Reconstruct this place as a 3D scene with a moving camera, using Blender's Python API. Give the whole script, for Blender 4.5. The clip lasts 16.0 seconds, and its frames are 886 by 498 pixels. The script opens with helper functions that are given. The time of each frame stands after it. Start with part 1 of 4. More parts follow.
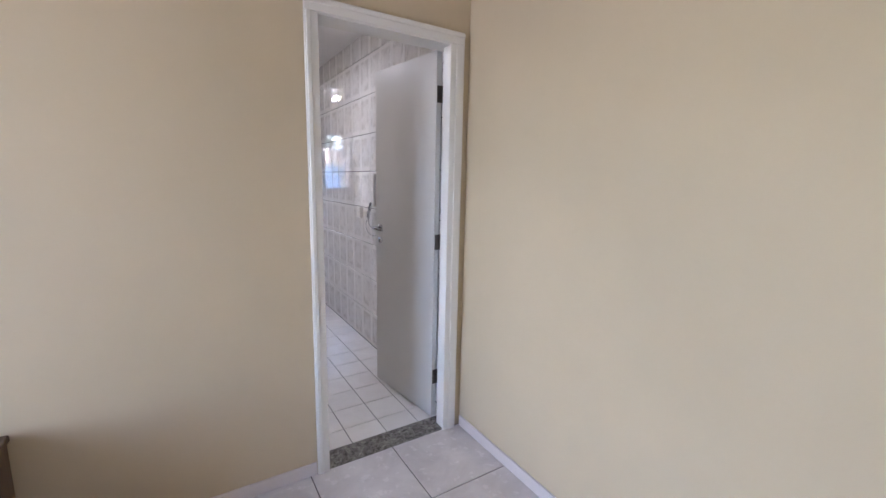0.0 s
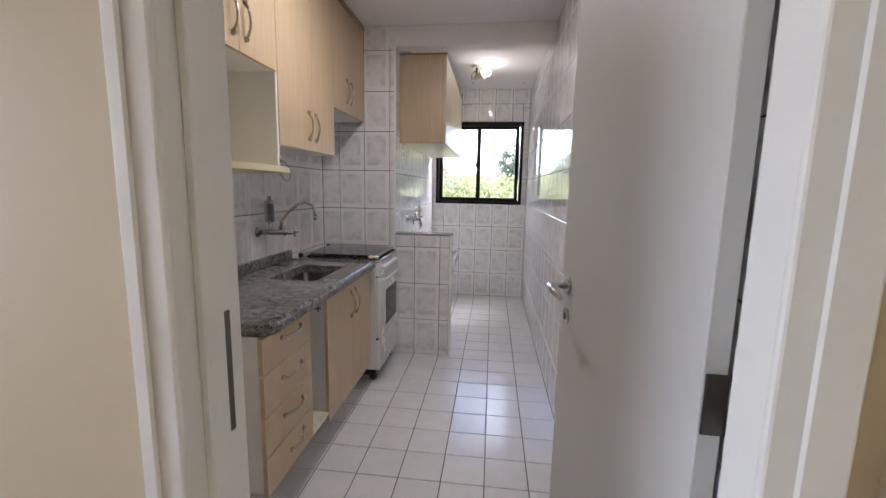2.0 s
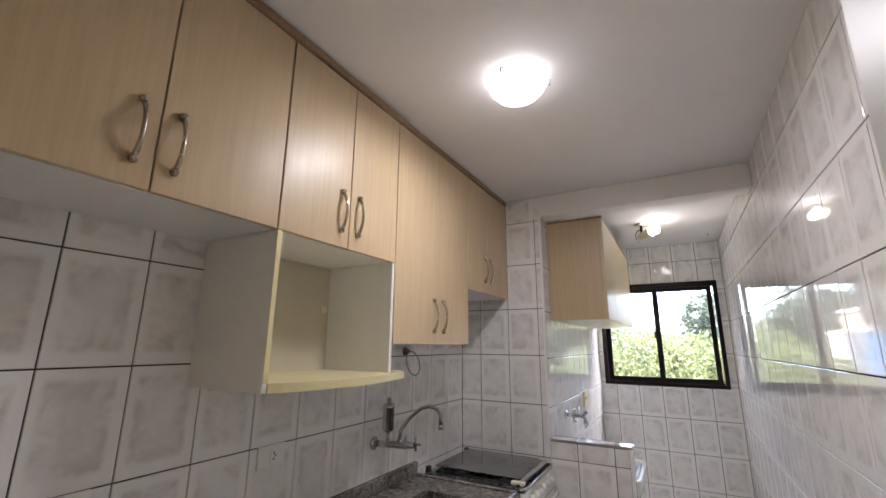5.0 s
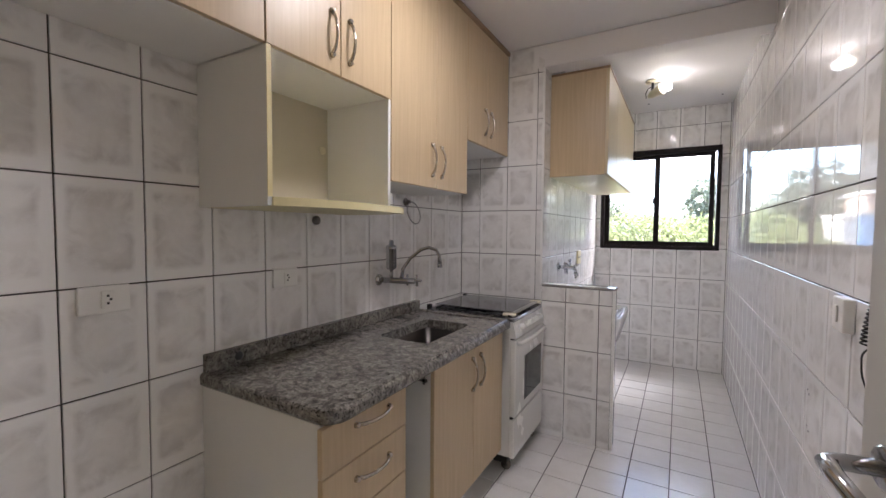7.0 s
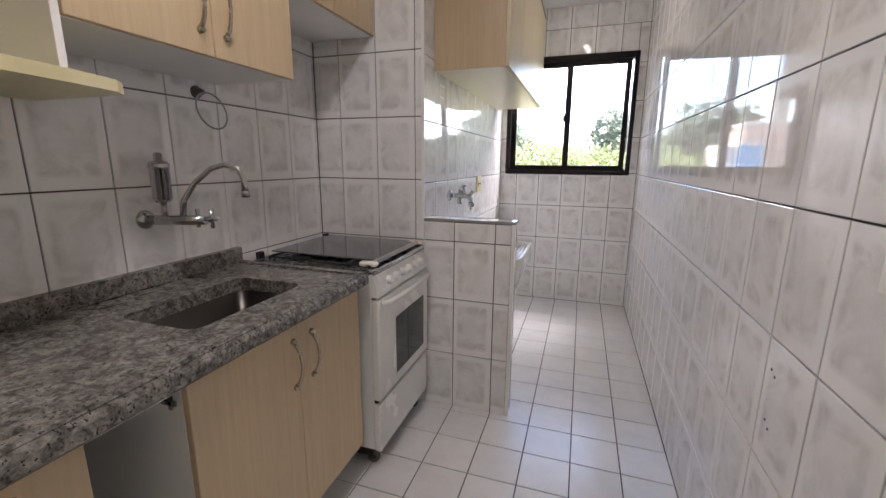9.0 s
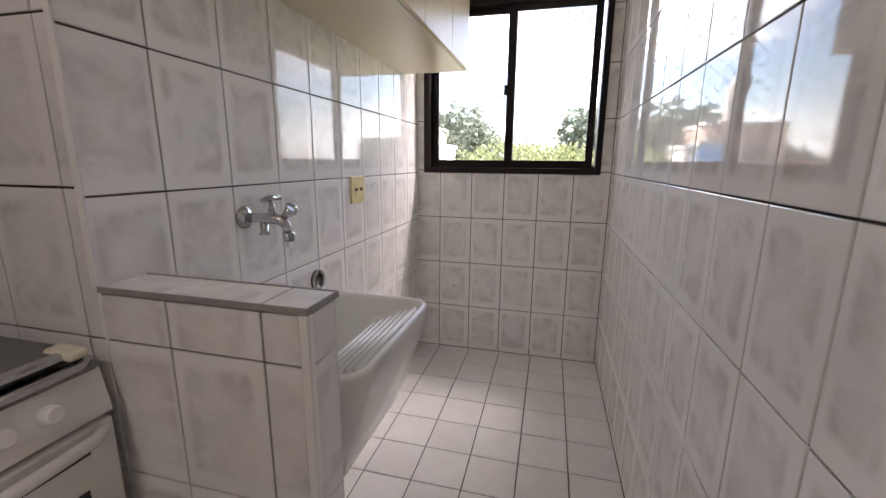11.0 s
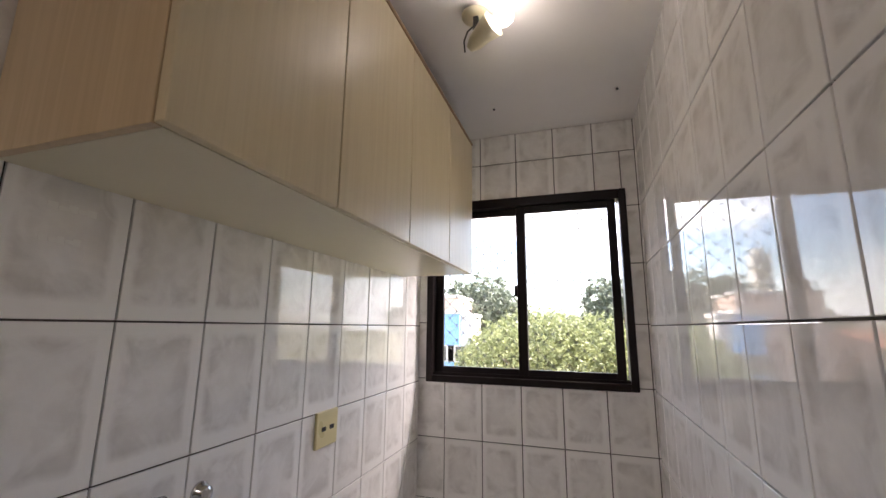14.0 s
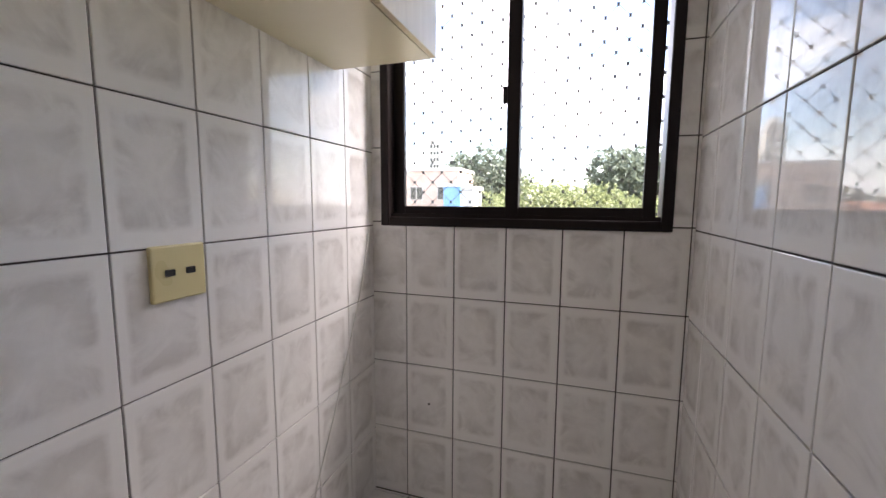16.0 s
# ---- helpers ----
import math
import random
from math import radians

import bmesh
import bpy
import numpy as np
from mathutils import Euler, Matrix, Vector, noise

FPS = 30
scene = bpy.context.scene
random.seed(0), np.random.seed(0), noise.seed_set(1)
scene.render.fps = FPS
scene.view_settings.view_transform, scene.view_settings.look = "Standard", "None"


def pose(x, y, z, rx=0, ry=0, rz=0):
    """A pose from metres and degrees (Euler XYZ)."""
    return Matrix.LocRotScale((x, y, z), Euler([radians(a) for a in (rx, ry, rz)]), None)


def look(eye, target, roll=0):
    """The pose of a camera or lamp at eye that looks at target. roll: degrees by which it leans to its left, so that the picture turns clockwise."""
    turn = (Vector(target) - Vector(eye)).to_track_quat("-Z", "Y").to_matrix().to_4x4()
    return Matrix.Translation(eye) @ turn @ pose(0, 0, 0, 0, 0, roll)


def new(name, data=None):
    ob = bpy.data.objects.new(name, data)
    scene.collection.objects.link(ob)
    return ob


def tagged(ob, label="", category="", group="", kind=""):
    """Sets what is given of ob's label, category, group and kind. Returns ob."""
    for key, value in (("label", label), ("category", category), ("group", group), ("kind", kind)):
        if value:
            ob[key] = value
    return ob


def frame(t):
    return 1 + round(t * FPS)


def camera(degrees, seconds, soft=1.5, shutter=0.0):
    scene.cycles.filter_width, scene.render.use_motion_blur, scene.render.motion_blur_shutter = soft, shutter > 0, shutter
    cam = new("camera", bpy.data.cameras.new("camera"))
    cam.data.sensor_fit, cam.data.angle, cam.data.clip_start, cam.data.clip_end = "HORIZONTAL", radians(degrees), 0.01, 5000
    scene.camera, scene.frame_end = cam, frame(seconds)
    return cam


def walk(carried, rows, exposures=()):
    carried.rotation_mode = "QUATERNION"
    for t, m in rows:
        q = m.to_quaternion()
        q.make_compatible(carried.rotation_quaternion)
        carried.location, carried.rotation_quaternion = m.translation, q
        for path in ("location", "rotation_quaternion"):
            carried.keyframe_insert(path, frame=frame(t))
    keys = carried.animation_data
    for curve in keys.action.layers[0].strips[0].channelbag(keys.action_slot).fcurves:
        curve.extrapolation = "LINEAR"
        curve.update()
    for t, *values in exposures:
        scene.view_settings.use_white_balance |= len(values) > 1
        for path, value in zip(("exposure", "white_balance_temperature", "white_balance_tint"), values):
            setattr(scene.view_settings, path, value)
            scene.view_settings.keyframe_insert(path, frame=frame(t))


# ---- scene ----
cam = camera(94.2, 16.0)
PATH = [
    (0, (-0.566, -4.525, 1.396), (0.487, -2.856, 1.067), 1.2),
    (0.5, (-0.123, -4.271, 1.378), (0.564, -2.42, 1.059), 1.1),
    (1, (0.117, -3.875, 1.349), (0.468, -1.931, 1.038), 1.2),
    (1.5, (0.275, -3.5, 1.329), (0.312, -1.524, 1.02), 1.3),
    (2, (0.305, -3.151, 1.336), (0.074, -1.186, 1.045), 1.1),
    (2.5, (0.293, -2.847, 1.365), (-0.166, -0.915, 1.13), 0.7),
    (3, (0.293, -2.666, 1.458), (-0.355, -0.778, 1.333), 0.6),
    (3.5, (0.279, -2.625, 1.544), (-0.505, -0.786, 1.596), 0.6),
    (4.1, (0.277, -2.622, 1.562), (-0.610, -0.850, 1.857), 0.6),
    (4.8, (0.280, -2.622, 1.540), (-0.670, -0.890, 1.993), 0.6),
    (5.4, (0.286, -2.622, 1.497), (-0.712, -0.915, 1.945), 0.6),
    (6, (0.291, -2.621, 1.444), (-0.735, -0.929, 1.733), 0.6),
    (6.5, (0.297, -2.605, 1.384), (-0.725, -0.888, 1.48), 0.6),
    (7, (0.32, -2.626, 1.328), (-0.673, -0.892, 1.237), 0.4),
    (7.5, (0.336, -2.594, 1.282), (-0.6, -0.843, 1.044), 0.3),
    (8, (0.327, -2.411, 1.247), (-0.522, -0.63, 0.918), 0.1),
    (8.5, (0.3, -2.167, 1.234), (-0.434, -0.347, 0.851), 0.3),
    (9, (0.275, -1.871, 1.252), (-0.342, -0.013, 0.84), 0.4),
    (9.5, (0.29, -1.515, 1.232), (-0.228, 0.37, 0.811), 0.4),
    (10.2, (0.330, -1.020, 1.226), (-0.155, 0.872, 0.795), 0.4),
    (10.9, (0.368, -0.610, 1.222), (-0.117, 1.285, 0.800), 0.5),
    (11.5, (0.390, -0.360, 1.230), (-0.108, 1.550, 0.900), 0.5),
    (12, (0.404, -0.255, 1.256), (-0.124, 1.666, 1.084), 0.5),
    (12.5, (0.421, -0.234, 1.369), (-0.147, 1.683, 1.381), 0.6),
    (13, (0.421, -0.241, 1.425), (-0.174, 1.656, 1.642), 0.6),
    (13.5, (0.401, -0.234, 1.446), (-0.195, 1.641, 1.802), 0.6),
    (14, (0.396, -0.194, 1.441), (-0.217, 1.673, 1.813), 0.6),
    (14.5, (0.402, -0.15, 1.36), (-0.231, 1.729, 1.626), 0.6),
    (15, (0.372, -0.054, 1.29), (-0.269, 1.839, 1.373), 0.4),
    (15.5, (0.353, 0.16, 1.266), (-0.298, 2.049, 1.173), 0.4),
    (16, (0.361, 0.461, 1.248), (-0.267, 2.346, 1.023), 0.3),
]
EXPOSURES = [(0, 4.45, 5650, 22), (1.0, 4.2, 5850, 26), (2.0, 4.4, 6050, 21), (3.5, 4.35, 6150, 18), (7.0, 4.45, 6150, 20), (9.5, 4.4, 6350, 20), (12.0, 3.6, 6900, 23), (14.0, 3.65, 6850, 22), (16.0, 3.55, 6700, 21)]
walk(cam, [(t, look(e, g, r)) for t, e, g, r in PATH], EXPOSURES)

# ---------------------------------------------------------------- plan
XL, XR = -1.03, 0.712          # kitchen side walls
XS = -0.445                    # laundry side wall and edge of the column
YD0, YD1 = -2.72, -2.60        # wall with the door
YW = 1.97                      # window wall
ZC = 2.51                      # ceiling
T, TH, TZ = 0.2, 0.2925, 0.0   # wall tile width, height, first row
LX0, LY0 = -3.1, -6.6          # far sides of the front room

# ---------------------------------------------------------------- light
world = bpy.data.worlds.new("sky")
scene.world = world
world.use_nodes = True
wn, wl = world.node_tree.nodes, world.node_tree.links
wn.clear()
sky = wn.new("ShaderNodeTexSky")
sky.sky_type = "NISHITA"
sky.sun_disc = False
sky.sun_elevation = radians(52)
sky.sun_rotation = radians(90)
wco = wn.new("ShaderNodeTexCoord")
wmap = wn.new("ShaderNodeMapping")
wmap.inputs["Scale"].default_value = (1.0, 1.0, 2.4)
cloud = wn.new("ShaderNodeTexNoise")
cloud.inputs["Scale"].default_value = 3.4
cloud.inputs["Detail"].default_value = 7
cloud.inputs["Roughness"].default_value = 0.55
cramp = wn.new("ShaderNodeValToRGB")
cramp.color_ramp.elements[0].position = 0.48
cramp.color_ramp.elements[1].position = 0.64
wmix = wn.new("ShaderNodeMix")
wmix.data_type = "RGBA"
wmix.inputs["B"].default_value = (8.0, 8.1, 8.4, 1)
wbg = wn.new("ShaderNodeBackground")
wbg.inputs["Strength"].default_value = 0.09
wout = wn.new("ShaderNodeOutputWorld")
wl.new(wco.outputs["Generated"], wmap.inputs["Vector"])
wl.new(wmap.outputs["Vector"], cloud.inputs["Vector"])
wl.new(cloud.outputs["Fac"], cramp.inputs["Fac"])
wl.new(cramp.outputs["Color"], wmix.inputs["Factor"])
wl.new(sky.outputs["Color"], wmix.inputs["A"])
wl.new(wmix.outputs["Result"], wbg.inputs["Color"])
wl.new(wbg.outputs["Background"], wout.inputs["Surface"])

sun = bpy.data.lights.new("sun", "SUN")
sun.energy, sun.angle, sun.color = 3.2, radians(0.6), (1.0, 0.95, 0.88)
new("sun", sun).matrix_world = look((40, 0, 45), (0, 0.0, 0))


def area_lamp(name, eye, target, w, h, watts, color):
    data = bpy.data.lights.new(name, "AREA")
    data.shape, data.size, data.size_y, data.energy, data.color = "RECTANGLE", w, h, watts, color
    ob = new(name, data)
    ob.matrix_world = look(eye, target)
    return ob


def point_lamp(name, at, radius, watts, color):
    data = bpy.data.lights.new(name, "POINT")
    data.shadow_soft_size, data.energy, data.color = radius, watts, color
    ob = new(name, data)
    ob.location = at
    return ob


# lit lamps
point_lamp("kitchen_bulb", (-0.15, -1.29, 2.36), 0.07, 0.03, (1.0, 0.97, 0.93))
glow = bpy.data.lights.new("kitchen_shade_glow", "AREA")
glow.shape, glow.size, glow.energy, glow.color = "DISK", 0.2, 0.45, (1.0, 0.97, 0.93)
new("kitchen_shade_glow", glow).location = (-0.15, -1.29, 2.41)
point_lamp("laundry_bulb", (0.24, 0.96, 2.40), 0.03, 0.03, (1.0, 0.96, 0.9))
# added out-of-view area lamp for open sky light falling in through the window
area_lamp("window_sky_fill", (1.2, 2.75, 3.15), (-0.445, 0.6, 0.9), 1.1, 0.8, 15.0, (1.0, 0.98, 0.96))
# added lamp in the unseen front room opening, lighting it from the left
area_lamp("front_room_fill", (-3.2, -3.8, 1.3), (0.0, -3.7, 1.1), 1.4, 1.7, 0.6, (0.96, 0.98, 1.0))

# ---------------------------------------------------------------- materials


class Mat:
    """A small wrapper round a node material."""

    def __init__(self, name, color=(0.8, 0.8, 0.8), rough=0.5, metal=0.0, spec=0.5):
        self.m = bpy.data.materials.new(name)
        self.m.use_nodes = True
        self.n, self.l = self.m.node_tree.nodes, self.m.node_tree.links
        self.b = self.n["Principled BSDF"]
        self.b.inputs["Base Color"].default_value = (*color, 1)
        self.b.inputs["Roughness"].default_value = rough
        self.b.inputs["Metallic"].default_value = metal
        self.b.inputs["Specular IOR Level"].default_value = spec
        self.co = self.n.new("ShaderNodeTexCoord")
        self.info = self.n.new("ShaderNodeObjectInfo")

    def math(self, op, a, b=0.0, c=0.0, clamp=False):
        nd = self.n.new("ShaderNodeMath")
        nd.operation, nd.use_clamp = op, clamp
        for i, v in enumerate((a, b, c)):
            if isinstance(v, (int, float)):
                nd.inputs[i].default_value = v
            else:
                self.l.new(v, nd.inputs[i])
        return nd.outputs[0]

    def vec(self, scale=(1, 1, 1), seeded=False, space="Object"):
        mp = self.n.new("ShaderNodeMapping")
        mp.inputs["Scale"].default_value = scale
        self.l.new(self.co.outputs[space], mp.inputs["Vector"])
        if seeded:
            cb = self.n.new("ShaderNodeCombineXYZ")
            self.l.new(self.math("MULTIPLY", self.info.outputs["Random"], 37.0), cb.inputs[0])
            self.l.new(self.math("MULTIPLY", self.info.outputs["Random"], 91.0), cb.inputs[1])
            self.l.new(self.math("MULTIPLY", self.info.outputs["Random"], 53.0), cb.inputs[2])
            self.l.new(cb.outputs[0], mp.inputs["Location"])
        return mp.outputs[0]

    def noise(self, scale, detail=4, vec=None, rough=0.55, distort=0.0):
        nd = self.n.new("ShaderNodeTexNoise")
        nd.inputs["Scale"].default_value = scale
        nd.inputs["Detail"].default_value = detail
        nd.inputs["Roughness"].default_value = rough
        nd.inputs["Distortion"].default_value = distort
        self.l.new(vec or self.co.outputs["Object"], nd.inputs["Vector"])
        return nd.outputs["Fac"]

    def voronoi(self, scale, vec=None, out="Color"):
        nd = self.n.new("ShaderNodeTexVoronoi")
        nd.inputs["Scale"].default_value = scale
        self.l.new(vec or self.co.outputs["Object"], nd.inputs["Vector"])
        return nd.outputs[out]

    def ramp(self, fac, stops):
        nd = self.n.new("ShaderNodeValToRGB")
        el = nd.color_ramp.elements
        while len(el) < len(stops):
            el.new(0.5)
        for e, (p, c) in zip(el, stops):
            e.position = p
            e.color = (c, c, c, 1) if isinstance(c, (int, float)) else (*c, 1)
        self.l.new(fac, nd.inputs["Fac"])
        return nd.outputs["Color"]

    def mix(self, fac, a, b, kind="MIX"):
        nd = self.n.new("ShaderNodeMix")
        nd.data_type, nd.blend_type = "RGBA", kind
        for key, v in (("Factor", fac), ("A", a), ("B", b)):
            if isinstance(v, (int, float)):
                nd.inputs[key].default_value = v
            elif isinstance(v, tuple):
                nd.inputs[key].default_value = (*v, 1)
            else:
                self.l.new(v, nd.inputs[key])
        return nd.outputs["Result"]

    def color(self, out):
        self.l.new(out, self.b.inputs["Base Color"])
        return self

    def rough(self, fac, lo, hi):
        self.l.new(self.math("MULTIPLY_ADD", fac, hi - lo, lo), self.b.inputs["Roughness"])
        return self

    def bump(self, height, strength=0.2, distance=0.002):
        nd = self.n.new("ShaderNodeBump")
        nd.inputs["Strength"].default_value = strength
        nd.inputs["Distance"].default_value = distance
        self.l.new(height, nd.inputs["Height"])
        self.l.new(nd.outputs["Normal"], self.b.inputs["Normal"])
        return self


def painted(name, c, rough=0.55, grain=160, strength=0.12, spread=0.05):
    k = Mat(name, c, rough)
    big, fine = k.noise(1.7, 5), k.noise(grain, 3)
    lo = tuple(v * (1 - spread) for v in c)
    hi = tuple(min(v * (1 + spread), 1) for v in c)
    k.color(k.mix(k.ramp(big, [(0.3, 0.0), (0.7, 1.0)]), lo, hi))
    k.rough(big, rough - 0.08, rough + 0.08)
    return k.bump(fine, strength, 0.001).m


def wall_tile():
    """White glazed tile with a smoky grey field inside a paler edge."""
    k = Mat("glazed_wall_tile", rough=0.04, spec=0.38)
    sep = k.n.new("ShaderNodeSeparateXYZ")
    k.l.new(k.co.outputs["Object"], sep.inputs[0])
    v = k.vec((1, 1, 1), True)
    wob = k.noise(22, 3, v)
    shift = k.math("MULTIPLY_ADD", wob, 0.016, -0.008)
    ax = k.math("ABSOLUTE", k.math("ADD", k.math("ADD", sep.outputs[0], 0.004), shift))
    ay = k.math("ABSOLUTE", k.math("ADD", k.math("ADD", sep.outputs[1], -0.004), shift))
    ux, uy = k.math("MULTIPLY", ax, 10.0), k.math("MULTIPLY", ay, 7.0)
    field = k.math("MULTIPLY", k.ramp(ux, [(0.66, 1.0), (0.80, 0.0)]), k.ramp(uy, [(0.72, 1.0), (0.84, 0.0)]))
    rim = k.ramp(k.math("MAXIMUM", ux, uy), [(0.30, 0.0), (0.74, 1.0)])
    smoke = k.ramp(k.noise(10, 5, v, 0.55, 1.0), [(0.40, 0.0), (0.60, 1.0)])
    soft = k.ramp(k.noise(24, 4, v, 0.55, 0.6), [(0.35, 0.0), (0.65, 1.0)])
    cloud_in = k.math("ADD", k.math("MULTIPLY", smoke, k.math("MULTIPLY_ADD", rim, 0.55, 0.20)), k.math("MULTIPLY_ADD", soft, 0.18, 0.05))
    k.color(k.mix(k.math("MULTIPLY", field, cloud_in, 0.0, True), (0.88, 0.865, 0.845), (0.62, 0.595, 0.57)))
    k.rough(k.noise(30, 2, v), 0.02, 0.06)
    return k.bump(k.noise(7, 1, v), 0.05, 0.004).m


def floor_tile(name, c, dark, rough, scale):
    k = Mat(name, c, rough)
    v = k.vec((1, 1, 1), True)
    cl = k.ramp(k.noise(scale, 5, v, 0.6, 0.5), [(0.35, 0.0), (0.72, 1.0)])
    base = k.mix(cl, c, dark)
    tint = k.math("MULTIPLY_ADD", k.info.outputs["Random"], 0.06, 0.94)
    cb = k.n.new("ShaderNodeCombineColor")
    for i in range(3):
        k.l.new(tint, cb.inputs[i])
    k.color(k.mix(1.0, base, cb.outputs[0], "MULTIPLY"))
    k.rough(k.noise(22, 4, v), rough - 0.05, rough + 0.12)
    return k.bump(k.noise(26, 3, v), 0.06, 0.002).m


def wood(name, a, b, rough=0.35):
    k = Mat(name, a, rough)
    v = k.vec((30, 30, 1.3), True)
    grain = k.noise(2.0, 6, v, 0.6, 0.6)
    fine = k.noise(1.0, 3, k.vec((260, 260, 6), True))
    col = k.mix(k.ramp(grain, [(0.3, 0.0), (0.72, 1.0)]), a, b)
    k.color(k.mix(k.math("MULTIPLY", fine, 0.22), col, tuple(v * 0.7 for v in b)))
    k.rough(grain, rough - 0.06, rough + 0.1)
    return k.bump(fine, 0.08, 0.001).m


def granite(name, dark=1.0):
    k = Mat(name, rough=0.16)
    v = k.vec((1, 1, 1))
    sm = k.ramp(k.noise(52, 7, v, 0.72, 0.9), [(0.37, (0.025, 0.023, 0.020)), (0.46, (0.13, 0.118, 0.100)), (0.55, (0.25, 0.23, 0.20)), (0.68, (0.46, 0.44, 0.405))])
    bl = k.ramp(k.noise(24, 5, v, 0.6, 1.2), [(0.40, (0.035, 0.033, 0.030)), (0.62, (0.38, 0.355, 0.315))])
    col = k.mix(0.42, sm, bl)
    spots = k.ramp(k.noise(130, 2, v), [(0.36, 0.0), (0.40, 1.0)])
    k.color(k.mix(spots, (0.03, 0.028, 0.028), col))
    k.rough(k.noise(40, 3, v), 0.10, 0.28)
    return k.m


def metal(name, c, rough):
    k = Mat(name, c, rough, 1.0)
    k.rough(k.noise(60, 4), max(rough - 0.05, 0.02), rough + 0.12)
    return k.m


def enamel(name, c, rough=0.25):
    k = Mat(name, c, rough)
    s = k.ramp(k.noise(3, 3), [(0.35, 0.0), (0.75, 1.0)])
    k.color(k.mix(s, c, tuple(v * 0.98 for v in c)))
    k.rough(k.noise(4, 3), rough - 0.04, rough + 0.06)
    return k.m


def glowing(name, c, power):
    k = Mat(name, c, 0.3)
    k.b.inputs["Emission Color"].default_value = (*c, 1)
    k.b.inputs["Emission Strength"].default_value = power
    return k.m


def clear_glass():
    k = Mat("window_glass")
    k.n.remove(k.b)
    tr, gl, fr, mx = (k.n.new(s) for s in ("ShaderNodeBsdfTransparent", "ShaderNodeBsdfGlossy", "ShaderNodeFresnel", "ShaderNodeMixShader"))
    tr.inputs["Color"].default_value = (0.95, 0.97, 0.96, 1)
    gl.inputs["Roughness"].default_value = 0.02
    fr.inputs["IOR"].default_value = 1.45
    k.l.new(fr.outputs[0], mx.inputs[0])
    k.l.new(tr.outputs[0], mx.inputs[1])
    k.l.new(gl.outputs[0], mx.inputs[2])
    k.l.new(mx.outputs[0], k.n["Material Output"].inputs["Surface"])
    return k.m


def foliage(name, a, b):
    k = Mat(name, a, 0.6)
    isl = k.n.new("ShaderNodeNewGeometry").outputs["Random Per Island"]
    col = k.mix(k.math("MULTIPLY_ADD", isl, 0.6, k.math("MULTIPLY", k.noise(0.6, 3), 0.4)), a, b)
    k.color(col)
    tl, mx = k.n.new("ShaderNodeBsdfTranslucent"), k.n.new("ShaderNodeMixShader")
    k.l.new(col, tl.inputs["Color"])
    mx.inputs[0].default_value = 0.45
    k.l.new(k.b.outputs[0], mx.inputs[1])
    k.l.new(tl.outputs[0], mx.inputs[2])
    k.l.new(mx.outputs[0], k.n["Material Output"].inputs["Surface"])
    return k.m


M_TILE = wall_tile()
M_GROUT = painted("wall_grout", (0.055, 0.047, 0.042), 0.8)
M_FTILE = floor_tile("white_floor_tile", (0.88, 0.865, 0.85), (0.81, 0.79, 0.77), 0.15, 7)
M_FGROUT = painted("floor_grout", (0.055, 0.048, 0.044), 0.85)
M_LTILE = floor_tile("pale_marbled_floor_tile", (0.70, 0.66, 0.63), (0.54, 0.50, 0.48), 0.22, 5)
M_BEIGE = painted("beige_wall_paint", (0.585, 0.485, 0.325), 0.6, 220, 0.16, 0.04)
M_CEIL = painted("white_ceiling_paint", (0.84, 0.82, 0.81), 0.7, 120, 0.12, 0.03)
M_WPAINT = painted("white_gloss_paint", (0.78, 0.765, 0.72), 0.40, 40, 0.05, 0.01)
# leaf paint, a greyer white than the jambs and casing
M_DOORP = painted("greyish_white_door_paint", (0.66, 0.655, 0.63), 0.40, 40, 0.05, 0.02)
M_BASE = painted("pale_skirting", (0.66, 0.60, 0.58), 0.3, 60, 0.05, 0.06)
M_TRIM = painted("grey_edge_trim", (0.34, 0.32, 0.31), 0.2, 60, 0.05, 0.06)
M_WOOD = wood("light_maple_laminate", (0.64, 0.49, 0.305), (0.55, 0.41, 0.245))
# the same maple coloured paler and yellower, for backlight on the laundry doors
M_WOOD_BACKLIT = wood("backlit_maple_laminate", (0.71, 0.60, 0.40), (0.64, 0.53, 0.335))
M_DWOOD = wood("dark_brown_wood", (0.10, 0.055, 0.03), (0.055, 0.03, 0.018))
M_TRIMW = wood("brown_cabinet_moulding", (0.34, 0.22, 0.12), (0.24, 0.15, 0.08))
M_WHITE = painted("white_melamine", (0.82, 0.81, 0.78), 0.4, 90, 0.04, 0.04)
M_CREAM = painted("yellowed_cream_laminate", (0.72, 0.64, 0.36), 0.35, 90, 0.04, 0.06)
# beige darkened to offset the lamp light that reaches into the niche
M_NICHE = painted("darkened_beige_board", (0.56, 0.51, 0.39), 0.45, 90, 0.04, 0.05)
M_CREAM2 = painted("ivory_cabinet_laminate", (0.72, 0.66, 0.49), 0.3, 90, 0.04, 0.05)
M_GRAN = granite("grey_brown_granite")
M_STEEL = metal("brushed_steel", (0.24, 0.235, 0.23), 0.24)
# steel colour taken near black so reflections inside the bowl stay dark
M_BOWL = metal("darkened_sink_steel", (0.09, 0.082, 0.075), 0.3)
M_CHROME = metal("chrome", (0.52, 0.52, 0.53), 0.09)
M_NICKEL = metal("champagne_nickel", (0.46, 0.41, 0.34), 0.22)
M_HINGE = metal("dark_hinge_steel", (0.16, 0.145, 0.13), 0.4)
M_ENAMEL = enamel("white_enamel", (0.80, 0.79, 0.75))
M_CERAMIC = enamel("white_sanitary_ceramic", (0.80, 0.79, 0.74), 0.12)
M_FRAME = painted("dark_brown_aluminium", (0.014, 0.009, 0.009), 0.42, 90, 0.05, 0.2)
